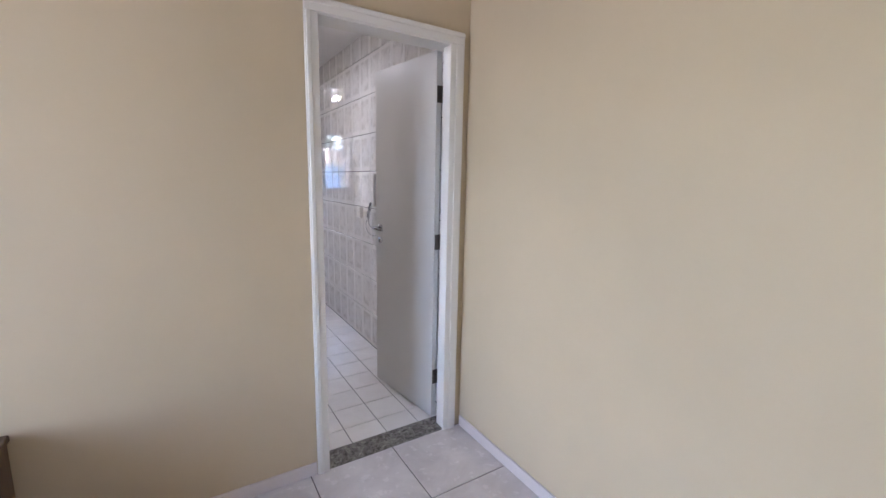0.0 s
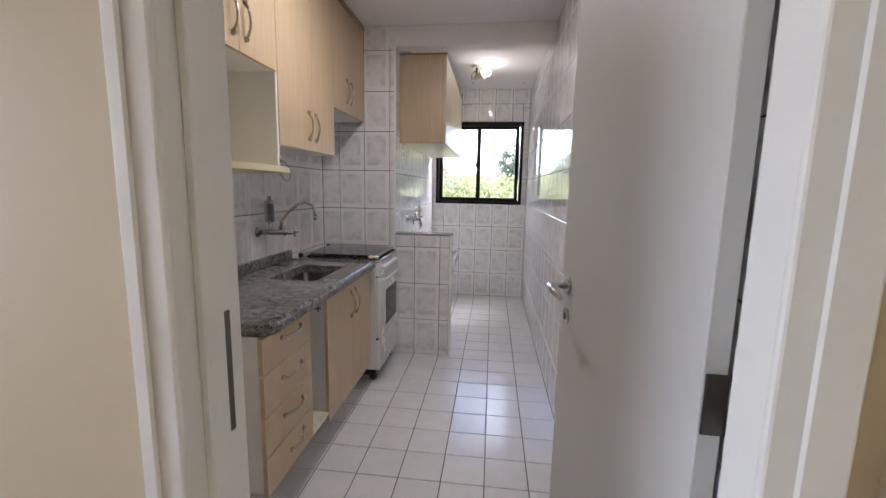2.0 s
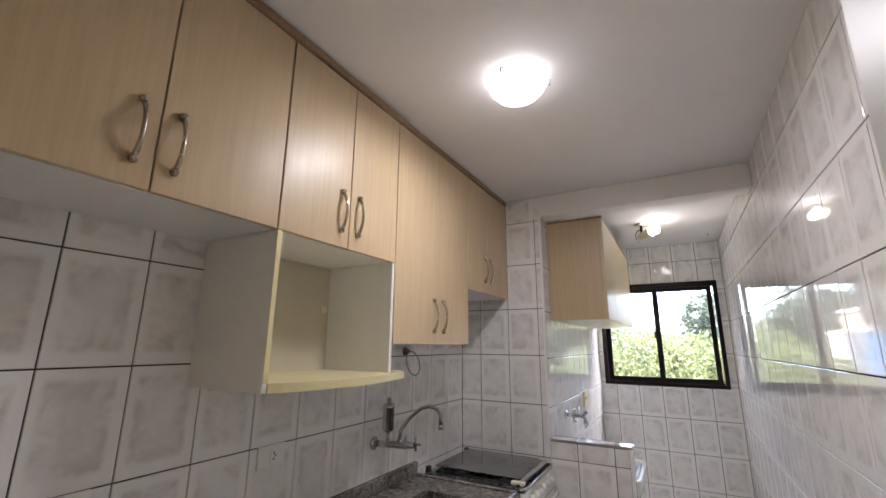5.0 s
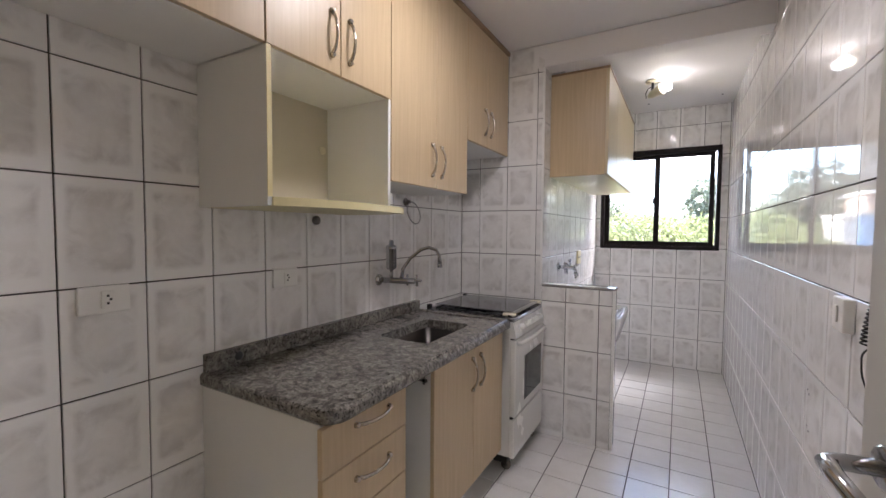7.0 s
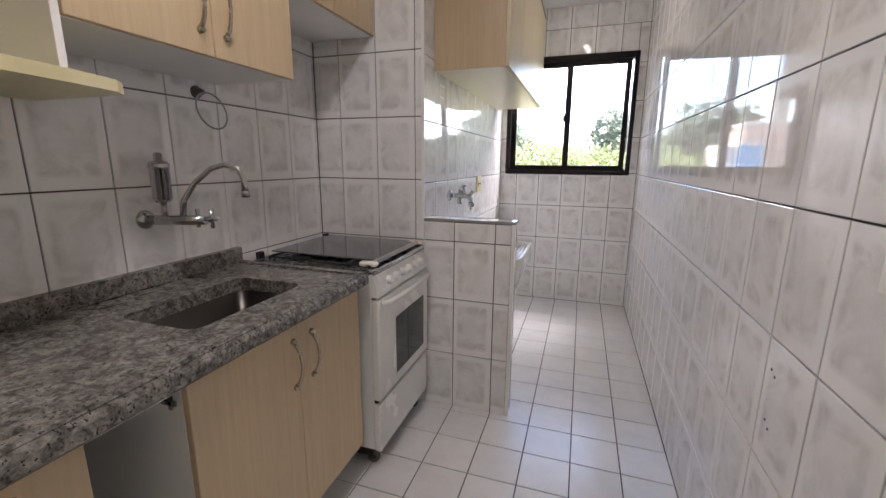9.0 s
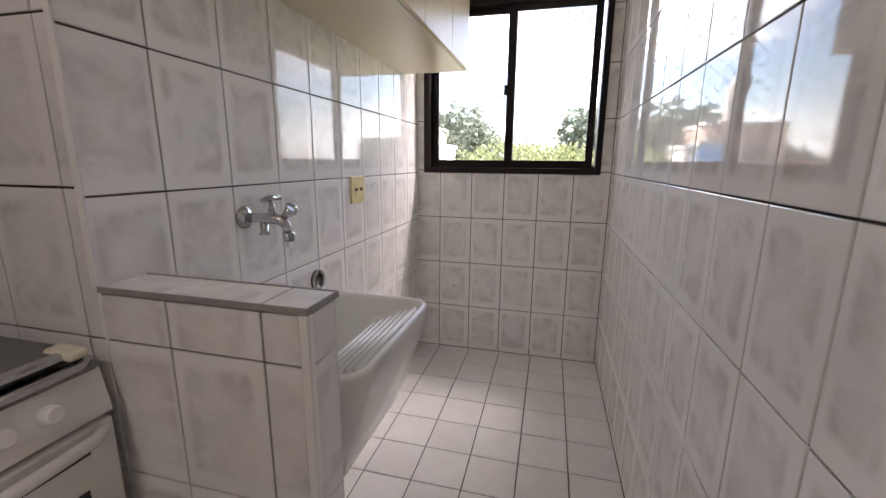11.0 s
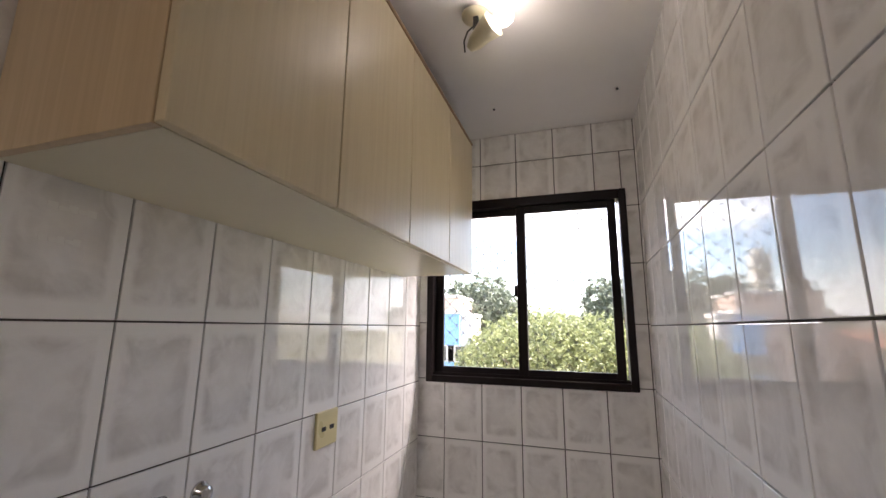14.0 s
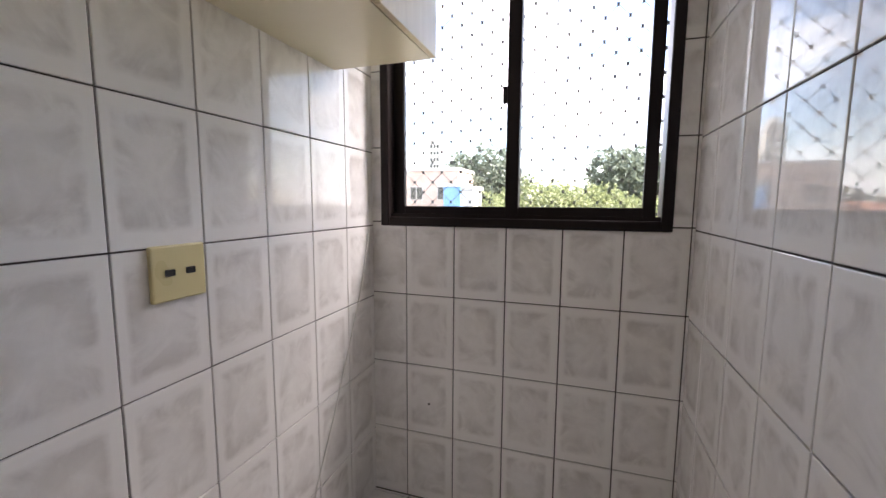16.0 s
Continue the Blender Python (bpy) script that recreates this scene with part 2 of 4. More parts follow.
M_FRAME.node_tree.nodes["Principled BSDF"].inputs["Specular IOR Level"].default_value = 0.2
M_BLACK = painted("black_plastic", (0.015, 0.015, 0.015), 0.4, 80, 0.05, 0.2)
M_CAST = painted("black_cast_iron", (0.02, 0.02, 0.02), 0.6, 90, 0.2, 0.2)
M_PLASTIC = painted("white_plastic", (0.86, 0.85, 0.82), 0.3, 60, 0.02, 0.03)
M_IVORYP = painted("ivory_plastic", (0.78, 0.74, 0.60), 0.35, 60, 0.02, 0.04)
M_YELLOW = painted("yellowed_plastic", (0.72, 0.63, 0.34), 0.3, 60, 0.02, 0.05)
M_DGLASS = Mat("smoked_oven_glass", (0.03, 0.033, 0.032), 0.06).m
M_LID = Mat("grey_glass_lid", (0.12, 0.12, 0.12), 0.05).m
M_GLASS = clear_glass()
M_OPAL = glowing("lit_opal_glass", (1.0, 0.98, 0.95), 0.16)
M_BULB = glowing("lit_bulb", (1.0, 0.97, 0.9), 1.0)
M_NET = painted("grey_net_cord", (0.10, 0.10, 0.10), 0.8)
M_CORD = painted("white_cord", (0.75, 0.74, 0.70), 0.5)
M_BARK = painted("bark", (0.10, 0.075, 0.055), 0.9, 20, 0.5, 0.3)
M_LEAF1 = foliage("bright_green_leaves", (0.15, 0.175, 0.075), (0.20, 0.22, 0.10))
M_LEAF2 = foliage("dark_green_leaves", (0.09, 0.11, 0.08), (0.14, 0.165, 0.12))
M_GRASS = painted("dry_grass_ground", (0.20, 0.19, 0.10), 0.95, 3, 0.4, 0.35)
M_BRICKP = painted("pink_render", (0.42, 0.32, 0.27), 0.85, 30, 0.3, 0.15)
M_ROOF = painted("clay_roof", (0.34, 0.15, 0.09), 0.85, 20, 0.4, 0.2)
M_BLUE = painted("blue_paint", (0.14, 0.29, 0.50), 0.5, 30, 0.1, 0.1)
M_CONC = painted("pale_concrete", (0.46, 0.44, 0.42), 0.85, 12, 0.3, 0.12)
M_PAVE = painted("pale_road", (0.42, 0.36, 0.31), 0.9, 5, 0.3, 0.12)

# ---------------------------------------------------------------- mesh helpers


def add_box(bm, lo, hi, bevel=0.0, seg=1):
    c = [(a + b) / 2 for a, b in zip(lo, hi)]
    s = [max(b - a, 1e-5) for a, b in zip(lo, hi)]
    made = bmesh.ops.create_cube(bm, size=1, matrix=Matrix.LocRotScale(c, None, s))["verts"]
    if bevel:
        edges = {e for v in made for e in v.link_edges}
        bmesh.ops.bevel(bm, geom=list(edges), offset=bevel, segments=seg, affect="EDGES", profile=0.5)
    return bm


def box(lo, hi, bevel=0.0, seg=1):
    return add_box(bmesh.new(), lo, hi, bevel, seg)


def boxes(items, bevel=0.0):
    bm = bmesh.new()
    for lo, hi in items:
        add_box(bm, lo, hi, bevel)
    return bm


def tube(pts, r, n=10, bm=None, cap=True):
    """A round bar along points; r is one radius or one for each point."""
    bm = bm or bmesh.new()
    pts = [Vector(p) for p in pts]
    rs = r if isinstance(r, (list, tuple)) else [r] * len(pts)
    side, rings = None, []
    for i, p in enumerate(pts):
        d = (pts[min(i + 1, len(pts) - 1)] - pts[max(i - 1, 0)]).normalized()
        if side is None:
            side = d.orthogonal().normalized()
        side = (side - d * side.dot(d)).normalized()
        up = d.cross(side)
        rings.append([bm.verts.new(p + rs[i] * (math.cos(2 * math.pi * k / n) * side + math.sin(2 * math.pi * k / n) * up)) for k in range(n)])
    for a, b in zip(rings, rings[1:]):
        for k in range(n):
            f = bm.faces.new((a[k], a[(k + 1) % n], b[(k + 1) % n], b[k]))
            f.smooth = True
    if cap:
        bm.faces.new(rings[0][::-1])
        bm.faces.new(rings[-1])
    return bm


def round_rect(cx, cy, w, d, r, z, n=5):
    out = []
    for k, (sx, sy) in enumerate(((1, 1), (-1, 1), (-1, -1), (1, -1))):
        for i in range(n + 1):
            a = math.pi / 2 * (k + i / n)
            out.append((cx + sx * (w / 2 - r) + r * math.cos(a), cy + sy * (d / 2 - r) + r * math.sin(a), z))
    return out


def loft(loops, cap_first=True, cap_last=True, smooth=True):
    bm = bmesh.new()
    rings = [[bm.verts.new(p) for p in lp] for lp in loops]
    n = len(rings[0])
    for a, b in zip(rings, rings[1:]):
        for k in range(n):
            f = bm.faces.new((a[k], a[(k + 1) % n], b[(k + 1) % n], b[k]))
            f.smooth = smooth
    if cap_first:
        bm.faces.new(rings[0][::-1])
    if cap_last:
        bm.faces.new(rings[-1])
    bmesh.ops.recalc_face_normals(bm, faces=bm.faces)
    return bm


def lathe(profile, n=24, axis="Z", at=(0, 0, 0)):
    """Turned shape from (radius, height) pairs."""
    turn = {"Z": Matrix(), "X": Matrix.Rotation(radians(90), 4, "Y"), "Y": Matrix.Rotation(radians(-90), 4, "X")}[axis]
    m = Matrix.Translation(at) @ turn
    loops = [[m @ Vector((max(r, 1e-4) * math.cos(2 * math.pi * k / n), max(r, 1e-4) * math.sin(2 * math.pi * k / n), h)) for k in range(n)] for r, h in profile]
    return loft(loops)


def part(name, bm, material, parent=None, label=""):
    me = bpy.data.meshes.new(name)
    bm.to_mesh(me)
    bm.free()
    me.materials.append(material)
    ob = new(name, me)
    if parent:
        ob.parent = parent
    if label:
        ob["label"] = label
    return ob


def thing(name, label, category, group="", at=(0, 0, 0)):
    ob = new(name)
    ob.empty_display_size = 0.1
    ob.location = at
    return tagged(ob, label, category, group)


def setting(name, bm, material, label, category):
    return tagged(part(name, bm, material), label, category, kind="structure")


def arc(a, b, out, n=9):
    """Points of a bow from a to b that stands out by the vector out."""
    a, b, out = Vector(a), Vector(b), Vector(out)
    return [a.lerp(b, i / (n - 1)) + out * (math.sin(math.pi * i / (n - 1)) ** 0.6) for i in range(n)]


def bow_handle(a, b, out, parent):
    """Bow handle with two flared feet, in one piece."""
    bm = tube(arc(a, b, out), [0.0065, 0.006, 0.0052, 0.005, 0.005, 0.005, 0.0052, 0.006, 0.0065], 8)
    o = Vector(out).normalized()
    for p in (a, b):
        p = Vector(p)
        tube([p - o * 0.001, p + o * 0.006, p + o * 0.014], [0.010, 0.009, 0.006], 8, bm)
    return part("handle", bm, M_NICKEL, parent, "bowed champagne nickel handle")

# ---------------------------------------------------------------- structure
D = 0.006  # tile thickness: backing walls stand back by this much
wall_kitchen = setting("wall_kitchen_side", box((XL - 0.15, YD1 - D, 0), (XL - D, 0.3, ZC)), M_GROUT, "kitchen side wall of white glazed tiles with smoky grey centres", "wall")
wall_shaft = setting("wall_shaft_front", box((XL - D, D, 0), (XS - D, 0.3, ZC)), M_GROUT, "tiled column wall behind the white stove", "wall")
wall_laundry = setting("wall_laundry_side", box((XS - 0.16, 0.3, 0), (XS - D, YW + 0.15, ZC)), M_GROUT, "laundry side wall of white glazed tiles", "wall")
wall_right = setting("wall_right", boxes([((XR + D, YD1, 0), (XR + 0.15, YW + 0.15, ZC)), ((XR, LY0, 0), (XR + 0.15, YD1, ZC))]), M_GROUT, "long glossy tiled wall that mirrors the window", "wall")
WX0, WX1, WZ0, WZ1 = -0.385, 0.63, 1.17, 2.12
wall_window = setting("wall_window", boxes([((XS - D, YW + D, 0), (WX0, YW + 0.15, ZC)), ((WX1, YW + D, 0), (XR + D, YW + 0.15, ZC)),
                                           ((WX0, YW + D, 0), (WX1, YW + 0.15, WZ0)), ((WX0, YW + D, WZ1), (WX1, YW + 0.15, ZC))]), M_GROUT, "tiled end wall of the laundry around the window", "wall")
half_wall = setting("half_wall", box((XS - 0.05, D, 0), (-D, 0.092, 0.979)), M_GROUT, "tiled half wall between the kitchen and the laundry", "wall")
part("ledge_trim", boxes([((XS + 0.001, -0.0035, 0.974), (0.0035, 0.0, 0.9865)), ((XS + 0.001, 0.098, 0.974), (0.0035, 0.1015, 0.9865)), ((0.0, 0.0005, 0.974), (0.0035, 0.0975, 0.9865))], 0.0008), M_TRIM, half_wall, "grey edge trim")
part("corner_trim", boxes([((-0.014, -0.0035, 0), (0.0025, 0.0, 0.9735)), ((0.0, 0.0005, 0), (0.0035, 0.012, 0.9735))], 0.0008), M_PLASTIC, half_wall, "white plastic corner trim")
setting("beam", box((XS - 0.1, 0.0, 2.365), (XR, 0.13, ZC - 0.002), 0.004), M_CEIL, "white painted ceiling beam over the half wall", "beam")
part("edge_trim", box((XS - 0.012, -0.003, 0.986), (XS + 0.003, 0.0, 2.365), 0.001), M_PLASTIC, wall_shaft, "white plastic edge trim")

DX0, DX1, DH = -0.085, 0.645, 2.075
wall_door = setting("wall_door", boxes([((LX0, YD0, 0), (DX0, YD1 - D, ZC)), ((DX1, YD0, 0), (XR, YD1 - D, ZC)), ((DX0, YD0, DH), (DX1, YD1 - D, ZC))]), M_BEIGE, "beige painted wall with a white door opening", "wall")
front_right = setting("wall_front_room_side", box((XR - 0.006, LY0, 0), (XR - 0.0005, YD0, ZC)), M_BEIGE, "plain beige painted side wall of the front room", "wall")
# unseen walls close the front room; the opening is placed to admit side light
BY0, BY1, BZ0, BZ1 = -4.55, -3.05, 0.35, 2.2
setting("wall_front_room_far", boxes([((LX0 - 0.15, LY0, 0), (LX0, BY0, ZC)), ((LX0 - 0.15, BY1, 0), (LX0, YD1, ZC)), ((LX0 - 0.15, BY0, 0), (LX0, BY1, BZ0)), ((LX0 - 0.15, BY0, BZ1), (LX0, BY1, ZC))]), M_BEIGE, "unseen beige wall with a window opening", "wall")
setting("wall_street", box((LX0, LY0 - 0.15, 0), (XR, LY0, ZC)), M_BEIGE, "plain beige painted wall", "wall")
setting("ceiling", box((LX0 - 0.15, LY0 - 0.15, ZC), (XR + 0.15, YW + 0.15, ZC + 0.15)), M_CEIL, "white painted ceiling", "ceiling")
floor_kitchen = setting("floor_kitchen", box((XL - 0.15, YD1 + 0.012, -0.2), (XR + 0.15, YW + 0.15, -0.004)), M_FGROUT, "white glossy square floor tiles with dark joints", "floor")
floor_room = setting("floor_front_room", box((LX0 - 0.15, LY0 - 0.15, -0.2), (XR + 0.15, YD0, -0.004)), M_FGROUT, "large pale marbled floor tiles", "floor")
setting("threshold", box((DX0 + 0.02, YD0 - 0.004, -0.2), (DX1 - 0.002, YD1 + 0.011, 0.003), 0.002), M_GRAN, "brown granite door threshold", "threshold")
setting("baseboard_door_wall", box((LX0, YD0 - 0.012, 0), (-0.114, YD0 - 0.0005, 0.062), 0.003), M_BASE, "pale tiled skirting on the door wall", "baseboard")
setting("baseboard_side_wall", box((XR - 0.018, LY0, 0), (XR - 0.0065, YD0 - 0.013, 0.062), 0.003), M_BASE, "pale tiled skirting on the side wall", "baseboard")

# ---------------------------------------------------------------- door
door = tagged(new("door_1"), "white gloss painted wooden door standing open into the kitchen", "door", kind="structure")
JX0, JX1, JH = -0.062, 0.592, 2.05
part("jamb", box((DX0, YD0 - 0.004, 0.003), (JX0, YD1 + 0.004, JH), 0.003), M_WPAINT, door)
part("jamb", boxes([((JX1, YD0 - 0.004, 0.003), (DX1, -2.655, JH)), ((0.630, -2.6552, 0.003), (DX1 - 0.001, YD1 + 0.004, JH))], 0.002), M_WPAINT, door)
part("head", box((DX0, YD0 - 0.004, JH), (DX1, YD1 + 0.004, DH), 0.003), M_WPAINT, door)
part("stop", box((JX0, YD0 + 0.03, 0.003), (JX0 + 0.012, YD0 + 0.07, JH), 0.002), M_WPAINT, door)


def casing(lo, hi):
    x0, z0, x1, z1 = lo[0], lo[1], hi[0], hi[1]
    wide = x1 - x0 > z1 - z0
    bm = box((x0, YD0 - 0.016, z0), (x1, YD0 - 0.0045, z1), 0.004, 2)
    if wide:
        add_box(bm, (x0, YD0 - 0.022, z0 + 0.03), (x1, YD0 - 0.0155, z1 - 0.006), 0.003)
    else:
        left = x0 < 0.2
        add_box(bm, (x0 + (0.006 if left else 0.03), YD0 - 0.022, z0), (x1 - (0.03 if left else 0.006), YD0 - 0.0155, z1), 0.003)
    part("casing", bm, M_WPAINT, door)


casing((-0.112, 0.0), (-0.055, 2.054))
casing((0.585, 0.0), (0.667, 2.054))
casing((-0.112, 2.0545), (0.667, 2.112))

LEAF_W, LEAF_T = 0.622, 0.035
turn = math.degrees(math.atan2(-1.985 + 2.600, 0.508 - 0.588))
leaf = part("leaf", box((0, -LEAF_T, 0.012), (LEAF_W, 0, 2.055), 0.002), M_DOORP, door)
leaf.matrix_local = pose(0.590, -2.597, 0, 0, 0, turn)
# local +y of the leaf faces the camera's side
part("lock_edge", box((LEAF_W, -0.028, 0.92), (LEAF_W + 0.0015, -0.007, 1.16)), M_STEEL, leaf)
for s, y0 in ((1, 0.0), (-1, -LEAF_T)):
    bm = lathe([(0.0, 0.0), (0.024, 0.0), (0.024, 0.005), (0.020, 0.008), (0.0, 0.008)], 20, "Y", (LEAF_W - 0.055, y0 if s > 0 else y0 - 0.008, 1.083))
    part("rose", bm, M_CHROME, leaf)
    tip = y0 + s * 0.055
    part("lever", tube([(LEAF_W - 0.055, y0, 1.083), (LEAF_W - 0.055, y0 + s * 0.045, 1.083), (LEAF_W - 0.062, tip, 1.083), (LEAF_W - 0.09, tip + s * 0.002, 1.082), (LEAF_W - 0.165, tip, 1.078)], [0.009, 0.009, 0.0095, 0.009, 0.007], 12), M_CHROME, leaf, "chrome lever handle")
    bm = lathe([(0.0, 0.0), (0.021, 0.0), (0.021, 0.006), (0.0, 0.006)], 20, "Y", (LEAF_W - 0.055, y0 if s > 0 else y0 - 0.006, 1.00))
    part("key_rose", bm, M_CHROME, leaf)
    part("keyhole", box((LEAF_W - 0.058, y0 + (0.006 if s > 0 else -0.0075), 0.990), (LEAF_W - 0.052, y0 + (0.0075 if s > 0 else -0.006), 1.010)), M_BLACK, leaf)
for z in (0.220, 1.015, 1.797):
    bm = tube([(0.6262, -2.601, z), (0.6262, -2.601, z + 0.085)], 0.0045, 10)
    add_box(bm, (0.6275, -2.642, z), (0.6299, -2.601, z + 0.085))
    add_box(bm, (0.594, -2.6015, z), (0.624, -2.5975, z + 0.085))
    part("hinge", bm, M_HINGE, door, "dark steel hinge")
part("strike_plate", box((-0.0620, -2.655, 0.98), (-0.0605, -2.625, 1.16)), M_HINGE, door)

# ---------------------------------------------------------------- window
window = tagged(new("window_1"), "dark brown aluminium sliding window with two panes", "window", kind="structure")
FX0, FX1, FZ0, FZ1 = -0.400, 0.645, 1.155, 2.134
fr_y0, fr_y1 = YW - 0.016, YW + 0.075
fb = 0.034
part("window_frame", boxes([((FX0, fr_y0, FZ0), (FX0 + fb, fr_y1, FZ1)), ((FX1 - fb, fr_y0, FZ0), (FX1, fr_y1, FZ1)),
                           ((FX0 + fb, fr_y0 + 0.001, FZ0), (FX1 - fb, fr_y1, FZ0 + fb)), ((FX0 + fb, fr_y0 + 0.001, FZ1 - fb - 0.015), (FX1 - fb, fr_y1, FZ1))], 0.003), M_FRAME, window)
part("track", boxes([((FX0 + fb, YW + 0.006, FZ0 + fb), (FX1 - fb, YW + 0.009, FZ0 + fb + 0.014)), ((FX0 + fb, YW + 0.034, FZ0 + fb), (FX1 - fb, YW + 0.037, FZ0 + fb + 0.014))]), M_FRAME, window)


def sash(x0, x1, y, xl, xr):
    z0, z1 = FZ0 + fb + 0.004, FZ1 - fb - 0.016
    sh = part("sash", boxes([((x0, y, z0), (x0 + xl, y + 0.022, z1)), ((x1 - xr, y, z0), (x1, y + 0.022, z1)),
                             ((x0 + xl, y + 0.001, z0), (x1 - xr, y + 0.021, z0 + 0.040)), ((x0 + xl, y + 0.001, z1 - 0.036), (x1 - xr, y + 0.021, z1))], 0.002), M_FRAME, window)
    pane = part("pane", box((x0 + xl - 0.004, y + 0.009, z0 + 0.036), (x1 - xr + 0.004, y + 0.013, z1 - 0.032)), M_GLASS, sh, "clear glass")
    pane.visible_shadow = False
    return sh


left_sash = sash(FX0 + fb + 0.001, 0.142, YW + 0.038, 0.045, 0.045)
right_sash = sash(0.094, 0.596, YW + 0.010, 0.048, 0.040)
part("latch", box((0.080, YW - 0.002, 1.60), (0.096, YW + 0.012, 1.66), 0.003), M_FRAME, right_sash)

# net outside the panes
bm = bmesh.new()
p, ny = 0.08, YW + 0.11
ax0, ax1, az0, az1 = WX0, WX1, WZ0, WZ1
for sgn in (1, -1):
    k = -40
    while k < 60:
        base = ax0 + k * p
        pts = []
        for j in range(0, 33):
            z = az0 + j * p / 2
            x = base + sgn * j * p / 2
            if ax0 <= x <= ax1 and z <= az1:
                pts.append((x, ny + 0.003 * sgn, z))
        if len(pts) > 1:
            tube(pts, 0.0011, 4, bm)
        k += 1
for j in range(0, 29):
    for i in range(0, 17):
        x = ax0 + i * p + (p / 2 if j % 2 else 0)
        z = az0 + j * p / 2
        if x < ax1 and z < az1:
            add_box(bm, (x - 0.004, ny - 0.004, z - 0.006), (x + 0.004, ny + 0.004, z + 0.006))
tagged(part("safety_net", bm, M_NET), "grey diamond mesh safety net outside the window", "safety net")

# ---------------------------------------------------------------- kitchen wall cabinets
XF = -0.690


def cabinet(name, label, y0, y1, z0, z1, splits, handle_z, x_back=XL, x_front=XF, group="kitchen wall cabinets"):
    """Wall cabinet: an open box with doors hung on its front."""
    th = 0.016
    c = thing(name, label, "cabinet", group)
    xb, xf = x_back + 0.001, x_front - 0.018
    g = 0.0015
    for nm, lo, hi in (("side_panel", (xb, y0 + g, z0), (xf, y0 + th, z1)), ("side_panel", (xb, y1 - th, z0), (xf, y1 - g, z1)),
                       ("bottom_panel", (xb, y0 + th, z0), (xf, y1 - th, z0 + th)), ("top_panel", (xb, y0 + th, z1 - th), (xf, y1 - th, z1)),
                       ("back_panel", (xb, y0 + th, z0 + th), (xb + 0.005, y1 - th, z1 - th))):
        part(nm, box(lo, hi), M_WHITE, c, "white melamine panel")
    edges = [y0, *splits, y1]
    for i, (a, b) in enumerate(zip(edges, edges[1:])):
        d = part("door", box((xf + 0.001, a + 0.002, z0 + 0.001), (x_front, b - 0.002, z1 - 0.001), 0.0015), M_WOOD, c)
        if handle_z:
            hy = b - 0.042 if i % 2 == 0 else a + 0.042
            bow_handle((x_front, hy, handle_z), (x_front, hy, handle_z + 0.142), (0.026, 0, 0), d)
        for z in (z0 + 0.07, z1 - 0.09):
            hinge_y = a + 0.02 if i % 2 == 0 else b - 0.05
            part("hinge", box((xf - 0.03, hinge_y, z), (xf - 0.0005, hinge_y + 0.03, z + 0.035), 0.002), M_STEEL, d)
    return c


ZT = 2.474
cabinet("wall_cabinet", "maple laminate wall cabinet with two doors over the fridge space", YD1 + 0.002, -1.861, 1.846, ZT, [-2.198], 1.905)
c2 = cabinet("wall_cabinet", "maple laminate wall cabinet above an open microwave niche", -1.860, -1.285, 1.846, ZT, [-1.566], 1.903)
cabinet("wall_cabinet", "tall maple laminate wall cabinet with two doors above the sink", -1.284, -0.603, 1.525, ZT, [-0.930], 1.583)
cabinet("wall_cabinet", "short maple laminate wall cabinet over the stove", -0.602, -0.002, 1.822, ZT, [-0.335], 1.893)
tagged(part("cabinet_moulding", box((XL, YD1 + 0.002, ZT + 0.001), (XF + 0.012, -0.002, 2.503), 0.004), M_TRIMW), "brown wooden moulding along the top of the cabinets", "moulding")

niche = thing("microwave_niche", "open white melamine niche with a cream bowed shelf", "shelf")
nx = XF - 0.002
part("side_panel", box((XL + 0.001, -1.8585, 1.3955), (nx, -1.843, 1.845), 0.001), M_WHITE, niche)
part("side_panel", box((XL + 0.001, -1.302, 1.421), (nx, -1.2865, 1.845), 0.001), M_WHITE, niche)
part("back_panel", box((XL + 0.001, -1.843, 1.421), (XL + 0.007, -1.302, 1.845)), M_NICHE, niche, "beige back panel, colour darkened inside the niche")
part("edge_strip", box((nx, -1.8585, 1.421), (nx + 0.002, -1.843, 1.845)), M_CREAM, niche, "yellowed cream edge strip")
bm = bmesh.new()
ys = [-1.842 + (-1.168 + 1.842) * i / 20 for i in range(21)]
front = [XF - 0.002 + 0.075 * math.sin(math.pi * min(1.0, (i / 20) * 1.05)) ** 0.8 * (1 - 0.35 * i / 20) + 0.004 for i in range(21)]
front[-1] = XF - 0.03
low, top = [], []
for y, x in zip(ys, front):
    low.append(bm.verts.new((x, y, 1.3955)))
    top.append(bm.verts.new((x, y, 1.4205)))
bl = [bm.verts.new((XL + 0.002, ys[0], 1.3955)), bm.verts.new((XL + 0.002, ys[-1], 1.3955))]
bt = [bm.verts.new((XL + 0.002, ys[0], 1.4205)), bm.verts.new((XL + 0.002, ys[-1], 1.4205))]
for i in range(20):
    bm.faces.new((low[i], low[i + 1], top[i + 1], top[i]))
bm.faces.new([*top, bt[1], bt[0]])
bm.faces.new([*low[::-1], bl[0], bl[1]])
bm.faces.new((low[-1], bl[1], bt[1], top[-1]))
bm.faces.new((bl[0], low[0], top[0], bt[0]))
bm.faces.new((bl[1], bl[0], bt[0], bt[1]))
bmesh.ops.recalc_face_normals(bm, faces=bm.faces)
part("shelf_board", bm, M_CREAM, niche, "yellowed cream bowed shelf board")
part("cable_plug", tube([(XL + 0.007, -1.335, 1.665), (XL + 0.014, -1.335, 1.665)], 0.016, 14), M_CREAM2, niche, "round cream hole cover")

